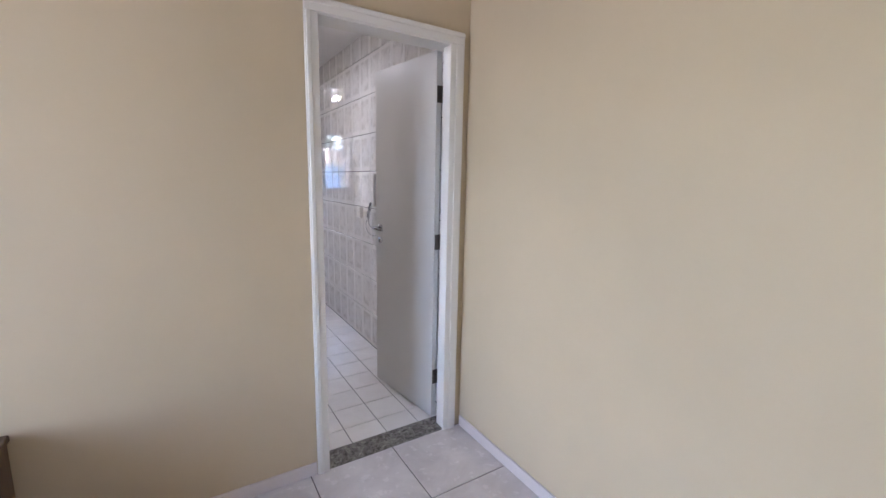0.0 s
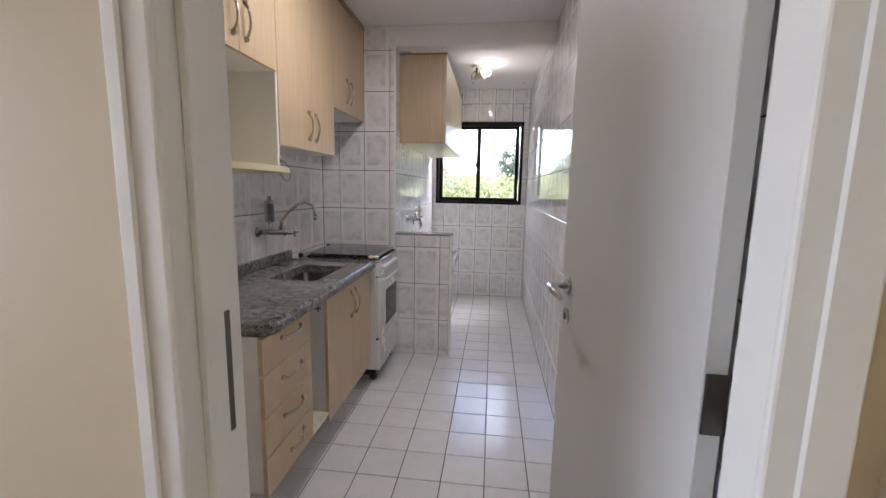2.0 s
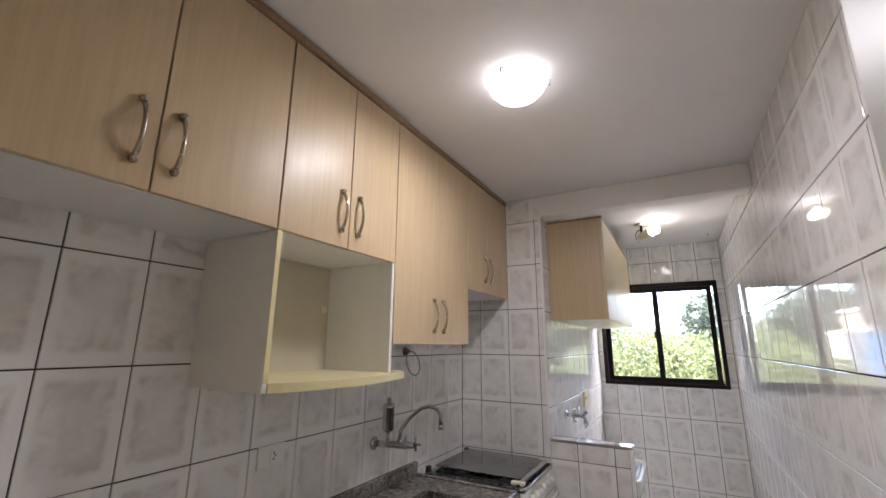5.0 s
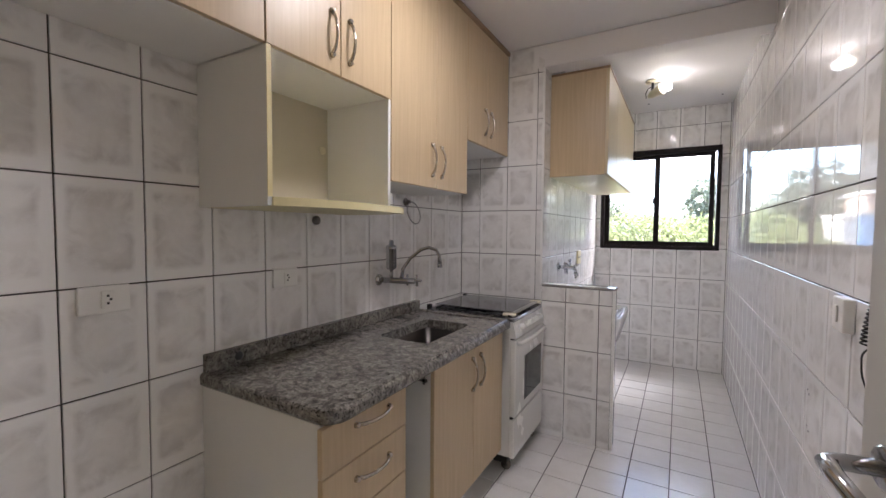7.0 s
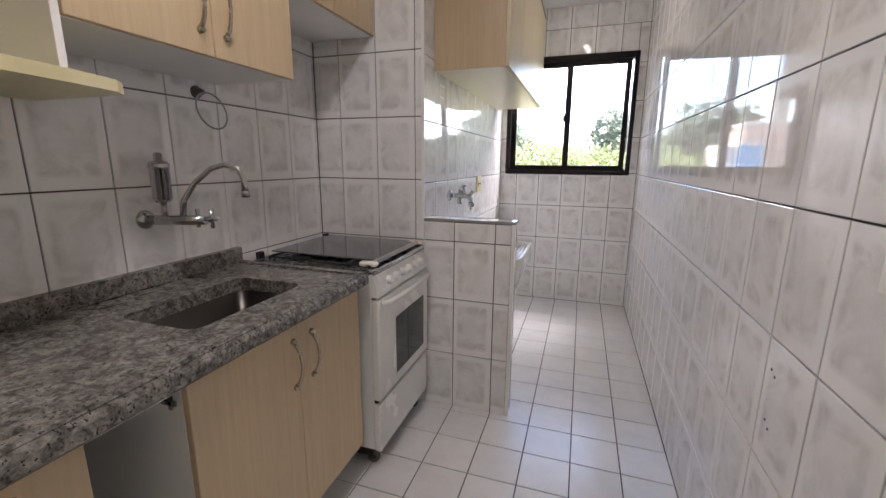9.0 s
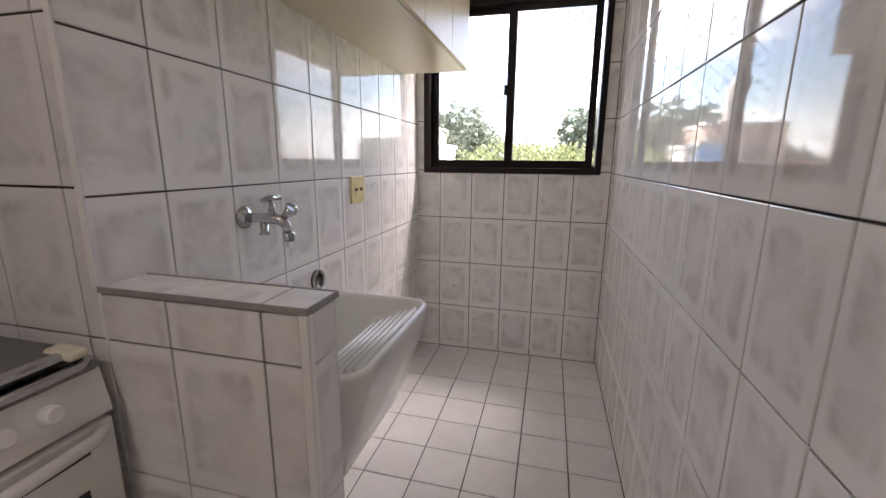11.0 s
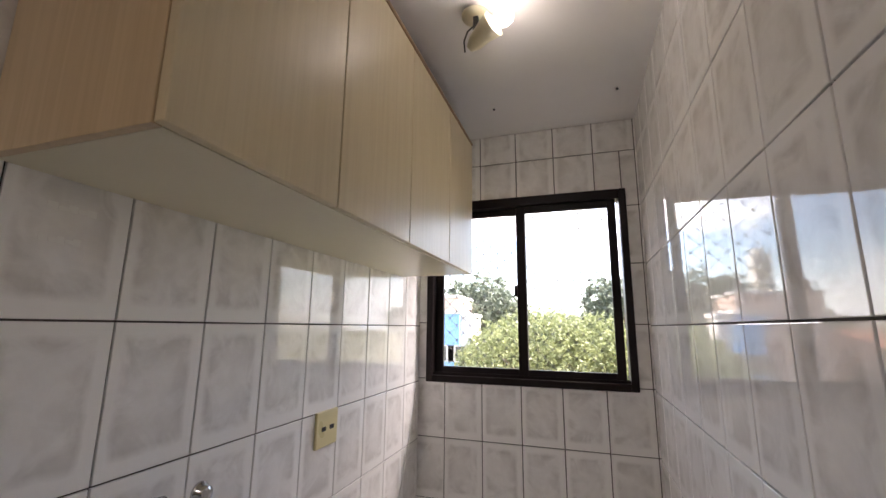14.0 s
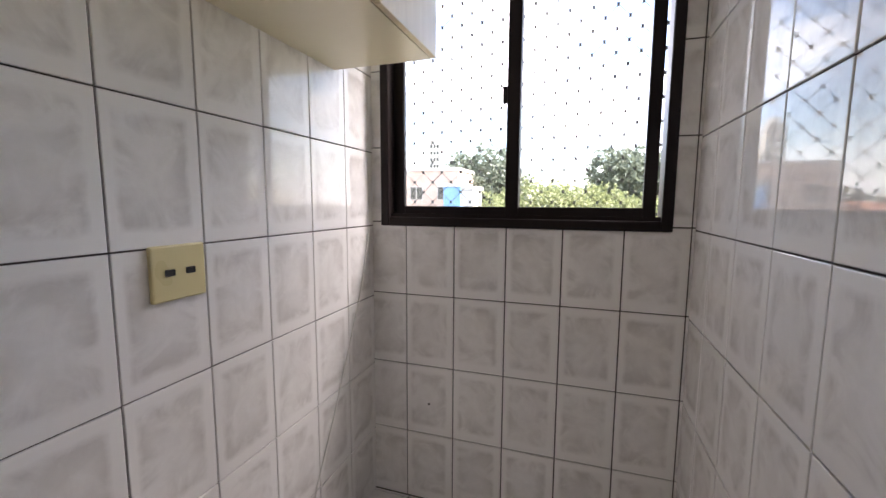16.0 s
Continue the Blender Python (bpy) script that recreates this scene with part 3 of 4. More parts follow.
# ---------------------------------------------------------------- base units
BXF = -0.470
drawers = thing("drawer_unit", "maple laminate drawer unit with four drawers under the granite top", "drawer unit", "kitchen base units")
for nm, lo, hi in (("side_panel", (XL + 0.001, -1.860, 0.20), (BXF - 0.019, -1.844, 0.808)), ("side_panel", (XL + 0.001, -1.506, 0.20), (BXF - 0.019, -1.491, 0.808)),
                   ("bottom_panel", (XL + 0.001, -1.844, 0.20), (BXF - 0.019, -1.506, 0.216)), ("back_panel", (XL + 0.001, -1.844, 0.216), (XL + 0.006, -1.506, 0.808))):
    part(nm, box(lo, hi, 0.0008), M_WHITE, drawers, "white melamine panel")
zs = [0.200, 0.352, 0.508, 0.668, 0.806]
for i, (a, b) in enumerate(zip(zs, zs[1:])):
    dr = part("drawer", box((BXF - 0.018, -1.873, a + 0.002), (BXF, -1.492, b - 0.002), 0.0015), M_WOOD, drawers)
    hz = (a + b) / 2 + (0.02 if i < 3 else 0.03)
    if i > 0:
        bow_handle((BXF, -1.742, hz), (BXF, -1.590, hz), (0.030, 0, 0), dr)
    else:
        bow_handle((BXF, -1.70, hz - 0.02), (BXF, -1.590, hz + 0.012), (0.022, 0, -0.004), dr)
slot = thing("open_base_unit", "narrow open white slot between the drawers and doors", "cabinet", "kitchen base units")
part("base_board", box((XL + 0.001, -1.489, 0.20), (BXF - 0.004, -1.306, 0.216), 0.001), M_CREAM2, slot)
part("back_board", box((XL + 0.001, -1.489, 0.216), (XL + 0.006, -1.306, 0.808)), M_WHITE, slot)
part("rail", box((BXF - 0.03, -1.489, 0.786), (BXF - 0.012, -1.306, 0.808), 0.001), M_WHITE, slot)
for y in (-1.489, -1.312):
    part("bracket", boxes([((BXF - 0.09, y, 0.745), (BXF - 0.03, y + 0.006, 0.757)), ((BXF - 0.05, y, 0.735), (BXF - 0.04, y + 0.006, 0.767))], 0.001), M_STEEL, slot)
sink_unit = thing("sink_cabinet", "maple laminate base cabinet with two doors under the sink", "cabinet", "kitchen base units")
for nm, lo, hi in (("side_panel", (XL + 0.001, -1.304, 0.165), (BXF - 0.019, -1.288, 0.808)), ("side_panel", (XL + 0.001, -0.624, 0.165), (BXF - 0.019, -0.608, 0.808)),
                   ("bottom_panel", (XL + 0.001, -1.288, 0.165), (BXF - 0.019, -0.624, 0.181)), ("back_panel", (XL + 0.001, -1.288, 0.181), (XL + 0.006, -0.624, 0.60))):
    part(nm, box(lo, hi, 0.0008), M_WHITE, sink_unit, "white melamine panel")
for a, b, left in ((-1.304, -0.953, True), (-0.951, -0.608, False)):
    d = part("door", box((BXF - 0.018, a, 0.163), (BXF, b, 0.800), 0.0015), M_WOOD, sink_unit)
    hy = b - 0.02 if left else a + 0.06
    bow_handle((BXF, hy, 0.610), (BXF, hy, 0.752), (0.028, 0, 0), d)

# granite worktop with a cut-out and a raised rim
SX0, SX1, SY0, SY1 = -0.838, -0.578, -1.185, -0.775
top = thing("worktop", "grey and brown speckled granite worktop with a raised rim", "worktop")
CX1, CY0, CY1 = -0.438, -1.868, -0.583


def slab():
    bm = bmesh.new()
    outer = [(XL + 0.001, CY1), (XL + 0.001, CY0)]
    r = 0.07
    for i in range(9):
        a = -math.pi / 2 + math.pi / 2 * i / 8
        outer.append((CX1 - r + r * math.cos(a), CY0 + r + r * math.sin(a)))
    outer.append((CX1, CY1))
    inner = [(p[0], p[1]) for p in round_rect((SX0 + SX1) / 2, (SY0 + SY1) / 2, SX1 - SX0, SY1 - SY0, 0.035, 0, 4)]

    def ring(pts, z, grow=0.0):
        vs = [bm.verts.new((x, y, z)) for x, y in pts]
        return vs, [bm.edges.new((vs[i], vs[(i + 1) % len(vs)])) for i in range(len(vs))]

    def edge_in(pts, k):
        out = []
        for x, y in pts:
            out.append((x if x < XL + 0.05 else x - k * (1 if x > CX1 - 0.05 else 0), min(max(y, CY0 + k), CY1 - k * 0)))
        return out

    layers = []
    for z, k in ((0.810, 0.008), (0.818, 0.0), (0.843, 0.0), (0.851, 0.004), (0.854, 0.012)):
        layers.append(ring(edge_in(outer, k), z))
    for (a, _), (b, _) in zip(layers, layers[1:]):
        for i in range(len(a)):
            f = bm.faces.new((a[i], a[(i + 1) % len(a)], b[(i + 1) % len(a)], b[i]))
    ia, ea = ring(inner, 0.854)
    ib, eb = ring(inner, 0.810)
    bmesh.ops.triangle_fill(bm, edges=layers[-1][1] + ea, use_beauty=True)
    bmesh.ops.triangle_fill(bm, edges=layers[0][1] + eb, use_beauty=True)
    for i in range(len(ia)):
        bm.faces.new((ia[i], ia[(i + 1) % len(ia)], ib[(i + 1) % len(ia)], ib[i]))
    bmesh.ops.recalc_face_normals(bm, faces=bm.faces)
    return bm


part("slab", slab(), M_GRAN, top)
part("upstand", box((XL + 0.0005, CY0 + 0.01, 0.854), (XL + 0.026, CY1 - 0.001, 0.914), 0.003), M_GRAN, top, "granite upstand")
# black disc for the dark plug near the upstand's left end
part("chip", lathe([(0.0, 0.0), (0.016, 0.0), (0.013, 0.0015), (0.0, 0.002)], 14, "X", (XL + 0.0262, -1.745, 0.884)), M_BLACK, top, "dark round plug on the upstand")
part("rim", boxes([((XL + 0.0262, CY1 - 0.030, 0.8535), (CX1 - 0.012, CY1 - 0.002, 0.861)), ((CX1 - 0.045, CY0 + 0.09, 0.8535), (CX1 - 0.012, CY1 - 0.0305, 0.8595))], 0.003), M_GRAN, top, "raised granite rim")

basin = thing("kitchen_sink", "rectangular stainless steel sink bowl set into granite", "sink")
cx, cy, w, d = (SX0 + SX1) / 2, (SY0 + SY1) / 2, SX1 - SX0, SY1 - SY0
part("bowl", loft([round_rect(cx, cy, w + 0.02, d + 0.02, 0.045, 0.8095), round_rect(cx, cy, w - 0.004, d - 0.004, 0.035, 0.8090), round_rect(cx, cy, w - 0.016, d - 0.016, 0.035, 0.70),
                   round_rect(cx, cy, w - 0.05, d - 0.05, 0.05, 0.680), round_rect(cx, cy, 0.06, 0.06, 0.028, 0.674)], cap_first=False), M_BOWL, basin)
part("drain", lathe([(0.0, 0.0), (0.032, 0.0), (0.034, 0.003), (0.026, 0.004), (0.018, 0.001), (0.0, 0.001)], 20, "Z", (cx, cy, 0.676)), M_CHROME, basin)

# wall tap with water filter
tap = thing("kitchen_tap", "chrome wall tap with filter cylinder and curved spout", "tap")
ty, tz = -0.905, 1.068
part("flange", lathe([(0.0, 0.0), (0.030, 0.0), (0.029, 0.006), (0.014, 0.014), (0.0, 0.014)], 20, "X", (XL, ty - 0.035, tz)), M_CHROME, tap)
part("body", tube([(XL + 0.005, ty - 0.035, tz), (XL + 0.07, ty - 0.02, tz), (XL + 0.13, ty + 0.005, tz), (XL + 0.19, ty + 0.02, tz)], [0.014, 0.016, 0.017, 0.014], 14), M_CHROME, tap)
for q in (0.115, 0.175):
    part("valve", tube([(XL + q, ty + 0.01, tz), (XL + q + 0.005, ty + 0.045, tz)], [0.012, 0.010], 10), M_CHROME, tap)
    bm = tube([(XL + q + 0.005, ty + 0.052, tz - 0.030), (XL + q + 0.005, ty + 0.052, tz + 0.030)], 0.0065, 8)
    tube([(XL + q - 0.022, ty + 0.052, tz), (XL + q + 0.032, ty + 0.052, tz)], 0.0065, 8, bm)
    part("cross_handle", bm, M_CHROME, tap)
part("filter_neck", tube([(XL + 0.07, ty - 0.02, tz), (XL + 0.07, ty - 0.02, tz + 0.06)], 0.009, 10), M_CHROME, tap)
part("filter_cylinder", lathe([(0.0, 0.0), (0.020, 0.002), (0.027, 0.012), (0.027, 0.105), (0.029, 0.107), (0.029, 0.117), (0.024, 0.125), (0.012, 0.128), (0.012, 0.148), (0.009, 0.152), (0.0, 0.153)], 20, "Z", (XL + 0.07, ty - 0.02, tz + 0.055)), M_CHROME, tap)
part("spout", tube([(XL + 0.12, ty, tz + 0.01), (XL + 0.125, ty + 0.005, tz + 0.06), (XL + 0.16, ty + 0.02, tz + 0.115), (XL + 0.21, ty + 0.04, tz + 0.160), (XL + 0.25, ty + 0.055, tz + 0.172), (XL + 0.285, ty + 0.07, tz + 0.160), (XL + 0.30, ty + 0.075, tz + 0.130), (XL + 0.302, ty + 0.076, tz + 0.090)],
                   [0.010, 0.009, 0.0085, 0.0085, 0.0085, 0.0085, 0.009, 0.011], 12), M_CHROME, tap)
part("aerator", tube([(XL + 0.302, ty + 0.076, tz + 0.092), (XL + 0.302, ty + 0.076, tz + 0.072)], 0.0125, 12), M_CHROME, tap)

ring = thing("towel_ring", "chrome towel ring on the tiles above the sink", "towel ring")
part("mount", lathe([(0.0, 0.0), (0.022, 0.0), (0.021, 0.006), (0.011, 0.012), (0.010, 0.03), (0.0, 0.032)], 18, "X", (XL, -0.700, 1.487)), M_HINGE, ring)
part("hoop", tube([(XL + 0.028 + 0.03 * (1 - math.cos(a)) * 0.5, -0.700 + 0.02 + 0.062 * math.sin(a), 1.425 + 0.062 * math.cos(a)) for a in [2 * math.pi * i / 28 for i in range(29)]], 0.0032, 8), M_CHROME, ring)
tagged(part("wall_hook", lathe([(0.0, 0.0), (0.019, 0.0), (0.019, 0.012), (0.010, 0.020), (0.0, 0.021)], 16, "X", (XL, -1.368, 1.367)), M_HINGE), "dark round plug on the tiles under the niche", "wall plug")


def socket(name, y0, y1, z0, z1, label, twin):
    s = thing(name, label, "power socket", "power sockets")
    part("plate", box((XL, y0, z0), (XL + 0.011, y1, z1), 0.004, 2), M_PLASTIC, s)
    c = (y0 + y1) / 2 + twin
    h = part("insert", box((XL + 0.0112, c - 0.016, (z0 + z1) / 2 - 0.024), (XL + 0.0145, c + 0.016, (z0 + z1) / 2 + 0.024), 0.002), M_PLASTIC, s)
    for k in (-0.010, 0.0, 0.010):
        part("pin_hole", box((XL + 0.0146, c - 0.003 + (0.006 if k == 0 else 0), (z0 + z1) / 2 + k - 0.003), (XL + 0.0152, c + 0.003 + (0.006 if k == 0 else 0), (z0 + z1) / 2 + k + 0.003)), M_BLACK, h)


socket("power_socket", -2.180, -2.061, 1.097, 1.172, "white plastic power socket on the tiled wall", 0.005)
socket("power_socket", -1.588, -1.473, 1.100, 1.173, "white plastic power socket above the worktop", 0.005)

# ---------------------------------------------------------------- stove
stove = thing("stove", "white enamel four-burner gas stove with smoked glass lid", "stove")
S0, S1, SF, SB = -0.556, -0.030, -0.420, -0.985
part("body", box((SB, S0 + 0.004, 0.095), (SF - 0.028, S1 - 0.004, 0.835), 0.004), M_ENAMEL, stove)
part("warming_drawer", box((SF - 0.027, S0, 0.096), (SF, S1, 0.308), 0.005, 2), M_ENAMEL, stove)
od = part("oven_door", box((SF - 0.027, S0, 0.322), (SF + 0.004, S1, 0.742), 0.008, 2), M_ENAMEL, stove)
part("oven_window", box((SF + 0.004, -0.405, 0.372), (SF + 0.006, -0.092, 0.625), 0.001), M_DGLASS, od, "smoked oven glass")
part("door_handle", tube([(SF + 0.003, S0 + 0.02, 0.725), (SF + 0.022, S0 + 0.05, 0.722), (SF + 0.03, -0.293, 0.718), (SF + 0.022, S1 - 0.05, 0.722), (SF + 0.003, S1 - 0.02, 0.725)], 0.012, 10), M_ENAMEL, od, "white bar handle")
part("vent_slot", box((SF + 0.0042, -0.19, 0.690), (SF + 0.0052, -0.08, 0.698)), M_BLACK, od)
bm = bmesh.new()
prof = [(SF - 0.027, 0.752), (SF + 0.004, 0.752), (SF + 0.002, 0.772), (SF - 0.012, 0.838), (SF - 0.027, 0.842)]
lo = [bm.verts.new((x, S0, z)) for x, z in prof]
hi = [bm.verts.new((x, S1, z)) for x, z in prof]
for i in range(len(prof)):
    bm.faces.new((lo[i], lo[(i + 1) % 5], hi[(i + 1) % 5], hi[i]))
bm.faces.new(lo[::-1])
bm.faces.new(hi)
bmesh.ops.recalc_face_normals(bm, faces=bm.faces)
pan = part("control_panel", bm, M_ENAMEL, stove)
# black strips stand for the shadow in the gaps around the oven door
for z0, z1 in ((0.3085, 0.3215), (0.7425, 0.7515)):
    part("seal", box((SF - 0.0275, S0 + 0.006, z0), (SF - 0.012, S1 - 0.006, z1)), M_BLACK, stove, "black strip standing for the shade in the gap")
part("hob_lip", tube([(SF - 0.060, S0 + 0.004, 0.856), (SF - 0.022, S0 + 0.008, 0.855), (SF - 0.011, S0 + 0.035, 0.853), (SF - 0.008, (S0 + S1) / 2, 0.853), (SF - 0.011, S1 - 0.035, 0.853), (SF - 0.022, S1 - 0.008, 0.855), (SF - 0.060, S1 - 0.004, 0.856)], 0.0085, 10), M_CHROME, stove, "chrome front lip")
# black box doubles as the dark shadow underneath the stove
part("plinth", box((SB + 0.03, S0 + 0.02, 0.05), (SF - 0.045, S1 - 0.02, 0.0945)), M_BLACK, stove, "recessed black plinth, also standing for the shadow under the stove")
for i in range(6):
    y = -0.455 + 0.066 * i
    part("knob", tube([(SF - 0.006, y, 0.798), (SF + 0.012, y, 0.802), (SF + 0.018, y, 0.803)], [0.017, 0.015, 0.012], 14), M_PLASTIC, pan, "white round knob")
part("hob", box((SB, S0 + 0.002, 0.8355), (SF - 0.010, S1 - 0.002, 0.856), 0.006, 2), M_STEEL, stove, "stainless hob tray")
for y in (-0.43, -0.155):
    for x in (-0.80, -0.565):
        b = part("burner", lathe([(0.0, 0.0), (0.05, 0.0), (0.05, 0.005), (0.038, 0.007), (0.038, 0.010), (0.0, 0.0105)], 20, "Z", (x, y, 0.8562)), M_CAST, stove)
for y in (-0.43, -0.155):
    bm = bmesh.new()
    for pts in ([(-0.92, y - 0.10, 0.868), (-0.45, y - 0.10, 0.868)], [(-0.92, y + 0.10, 0.868), (-0.45, y + 0.10, 0.868)], [(-0.80, y - 0.1, 0.868), (-0.80, y + 0.1, 0.868)], [(-0.565, y - 0.1, 0.868), (-0.565, y + 0.1, 0.868)],
                [(-0.92, y - 0.1, 0.868), (-0.92, y + 0.1, 0.868)], [(-0.45, y - 0.1, 0.868), (-0.45, y + 0.1, 0.868)]):
        tube(pts, 0.0045, 6, bm)
    for x in (-0.92, -0.45):
        for q in (-0.1, 0.1):
            tube([(x, y + q, 0.856), (x, y + q, 0.868)], 0.0045, 6, bm)
    part("pan_support", bm, M_CAST, stove, "black wire pan support")
lid = part("lid", box((-0.965, S0 + 0.085, 0.8735), (-0.470, S1 - 0.012, 0.8785), 0.002), M_LID, stove, "smoked glass lid, closed")
part("lid_rail", box((-0.470, S0 + 0.010, 0.866), (-0.446, S1 - 0.010, 0.882), 0.005, 2), M_CHROME, lid)
for y in (S0 + 0.006, S1 - 0.050):
    part("lid_corner", box((-0.500, y + 0.004, 0.866), (-0.430, y + 0.040, 0.885), 0.008, 3), M_IVORYP, lid, "cream plastic corner")
    part("lid_hinge", box((-0.985, y + 0.01, 0.850), (-0.962, y + 0.04, 0.884), 0.003), M_BLACK, lid)
for x in (SF - 0.06, SB + 0.06):
    for y in (S0 + 0.05, S1 - 0.05):
        wh = part("caster", lathe([(0.0, -0.012), (0.024, -0.012), (0.027, -0.006), (0.027, 0.006), (0.024, 0.012), (0.0, 0.012)], 18, "Y", (x, y, 0.030)), M_HINGE, stove)
        part("caster_fork", boxes([((x - 0.016, y - 0.018, 0.028), (x + 0.016, y - 0.013, 0.094)), ((x - 0.016, y + 0.013, 0.028), (x + 0.016, y + 0.018, 0.094)), ((x - 0.02, y - 0.0185, 0.062), (x + 0.02, y + 0.0185, 0.0945))], 0.002), M_BLACK, wh)

# ---------------------------------------------------------------- ceiling lamps
lamp = thing("ceiling_lamp", "round opal glass ceiling lamp, lit, with metal clips", "ceiling lamp")
lx, ly = -0.150, -1.290
part("base_plate", lathe([(0.0, 0.0), (0.085, 0.0), (0.09, 0.012), (0.085, 0.022), (0.0, 0.022)], 28, "Z", (lx, ly, ZC - 0.0222)), M_PLASTIC, lamp)
shade = part("shade", lathe([(0.0, -0.092), (0.045, -0.087), (0.080, -0.072), (0.102, -0.048), (0.110, -0.028), (0.108, -0.020), (0.10, -0.022), (0.0, -0.023)], 32, "Z", (lx, ly, ZC)), M_OPAL, lamp, "glowing opal glass shade")
shade.visible_shadow = False
for a in (20, 140, 260):
    c, s = math.cos(radians(a)), math.sin(radians(a))
    part("clip", tube([(lx + 0.095 * c, ly + 0.095 * s, ZC - 0.012), (lx + 0.120 * c, ly + 0.120 * s, ZC - 0.020), (lx + 0.117 * c, ly + 0.117 * s, ZC - 0.040)], 0.004, 6), M_CHROME, lamp)
spot = thing("ceiling_spot", "ivory ceiling spotlight with a bare lit bulb", "ceiling lamp")
qx, qy = 0.135, 1.02
part("base_plate", lathe([(0.0, 0.0), (0.045, 0.0), (0.047, 0.010), (0.036, 0.020), (0.0, 0.022)], 22, "Z", (qx - 0.03, qy, ZC - 0.0222)), M_CREAM2, spot)
part("arm", box((qx - 0.036, qy - 0.009, ZC - 0.085), (qx - 0.018, qy + 0.009, ZC - 0.021), 0.002), M_BLACK, spot)
part("lamp_head", tube([(qx - 0.055, qy + 0.022, ZC - 0.120), (qx - 0.032, qy + 0.010, ZC - 0.110), (qx + 0.0, qy - 0.010, ZC - 0.098), (qx + 0.040, qy - 0.030, ZC - 0.086)], [0.014, 0.028, 0.034, 0.044], 18), M_CREAM2, spot)
bulb = part("bulb", lathe([(0.0, -0.034), (0.018, -0.03), (0.032, -0.012), (0.033, 0.004), (0.022, 0.024), (0.0, 0.032)], 18, "X", (qx + 0.078, qy - 0.050, ZC - 0.082)), M_BULB, spot, "glowing bulb")
bulb.visible_shadow = False
part("wire", tube([(qx - 0.03, qy, ZC - 0.05), (qx - 0.06, qy + 0.012, ZC - 0.06), (qx - 0.075, qy + 0.02, ZC - 0.09), (qx - 0.072, qy + 0.022, ZC - 0.13)], 0.003, 6), M_BLACK, spot, "black wire")
for x, y in ((0.043, 1.671), (0.609, 1.655)):
    tagged(part("ceiling_hook", lathe([(0.0, 0.0), (0.006, 0.0), (0.005, 0.006), (0.0, 0.007)], 8, "Z", (x, y, ZC - 0.007)), M_BLACK), "small dark hook in the laundry ceiling", "hook", "ceiling hooks")

# ---------------------------------------------------------------- laundry
lc = thing("laundry_cabinet", "ivory and maple laundry wall cabinet, four doors coloured pale for backlight", "cabinet")
C0, C1, CF, CZ0, CZ1 = 0.143, 1.712, -0.080, 1.688, 2.346
for nm, lo, hi in (("bottom_panel", (XS + 0.001, C0 + 0.016, CZ0), (CF - 0.019, C1 - 0.016, CZ0 + 0.016)), ("top_panel", (XS + 0.001, C0 + 0.016, CZ1 - 0.016), (CF - 0.019, C1 - 0.016, CZ1)),
                   ("back_panel", (XS + 0.001, C0 + 0.016, CZ0 + 0.016), (XS + 0.006, C1 - 0.016, CZ1 - 0.016)), ("side_panel", (XS + 0.001, C1 - 0.0155, CZ0), (CF - 0.019, C1, CZ1))):
    part(nm, box(lo, hi), M_CREAM2, lc, "ivory laminate panel")
part("end_panel", box((XS + 0.001, C0, CZ0), (CF - 0.019, C0 + 0.0155, CZ1), 0.001), M_WOOD, lc, "maple end panel")
part("top_moulding", box((XS + 0.001, C0 - 0.002, CZ1 + 0.0005), (CF + 0.004, C1, CZ1 + 0.014), 0.002), M_TRIMW, lc, "thin brown top moulding")
for a, b in zip((C0, 0.537, 0.932, 1.337), (0.537, 0.932, 1.337, C1)):
    part("door", box((CF - 0.018, a + 0.002, CZ0 + 0.001), (CF, b - 0.002, CZ1 - 0.001), 0.0015), M_WOOD_BACKLIT, lc)

tank = thing("laundry_sink", "white ceramic laundry sink with washboard ridges", "laundry sink")
tx0, tx1, ty0, ty1, tzt = XS + 0.002, 0.014, 0.150, 0.690, 0.775
tcx, tcy, tw, td = (tx0 + tx1) / 2, (ty0 + ty1) / 2, tx1 - tx0, ty1 - ty0


def basin_ring(x0, x1, dy, r, z):
    return round_rect((x0 + x1) / 2, tcy, x1 - x0, td - dy, r, z)


part("basin", loft([basin_ring(tx0, tx1 - 0.10, 0.10, 0.06, 0.44), basin_ring(tx0, tx1 - 0.05, 0.05, 0.06, 0.56), basin_ring(tx0, tx1 - 0.004, 0.004, 0.06, 0.72),
                    basin_ring(tx0, tx1, 0.0, 0.06, 0.762), basin_ring(tx0 + 0.003, tx1 - 0.003, 0.006, 0.058, tzt), basin_ring(tx0 + 0.022, tx1 - 0.016, 0.032, 0.05, tzt),
                    basin_ring(tx0 + 0.032, tx1 - 0.026, 0.048, 0.045, tzt - 0.012), basin_ring(tx0 + 0.036, tx1 - 0.175, 0.065, 0.045, 0.700), basin_ring(tx0 + 0.055, tx1 - 0.205, 0.11, 0.05, 0.56),
                    basin_ring(tx0 + 0.090, tx1 - 0.225, 0.18, 0.05, 0.51), basin_ring(tx0 + 0.12, tx1 - 0.25, 0.44, 0.02, 0.505)]), M_CERAMIC, tank)
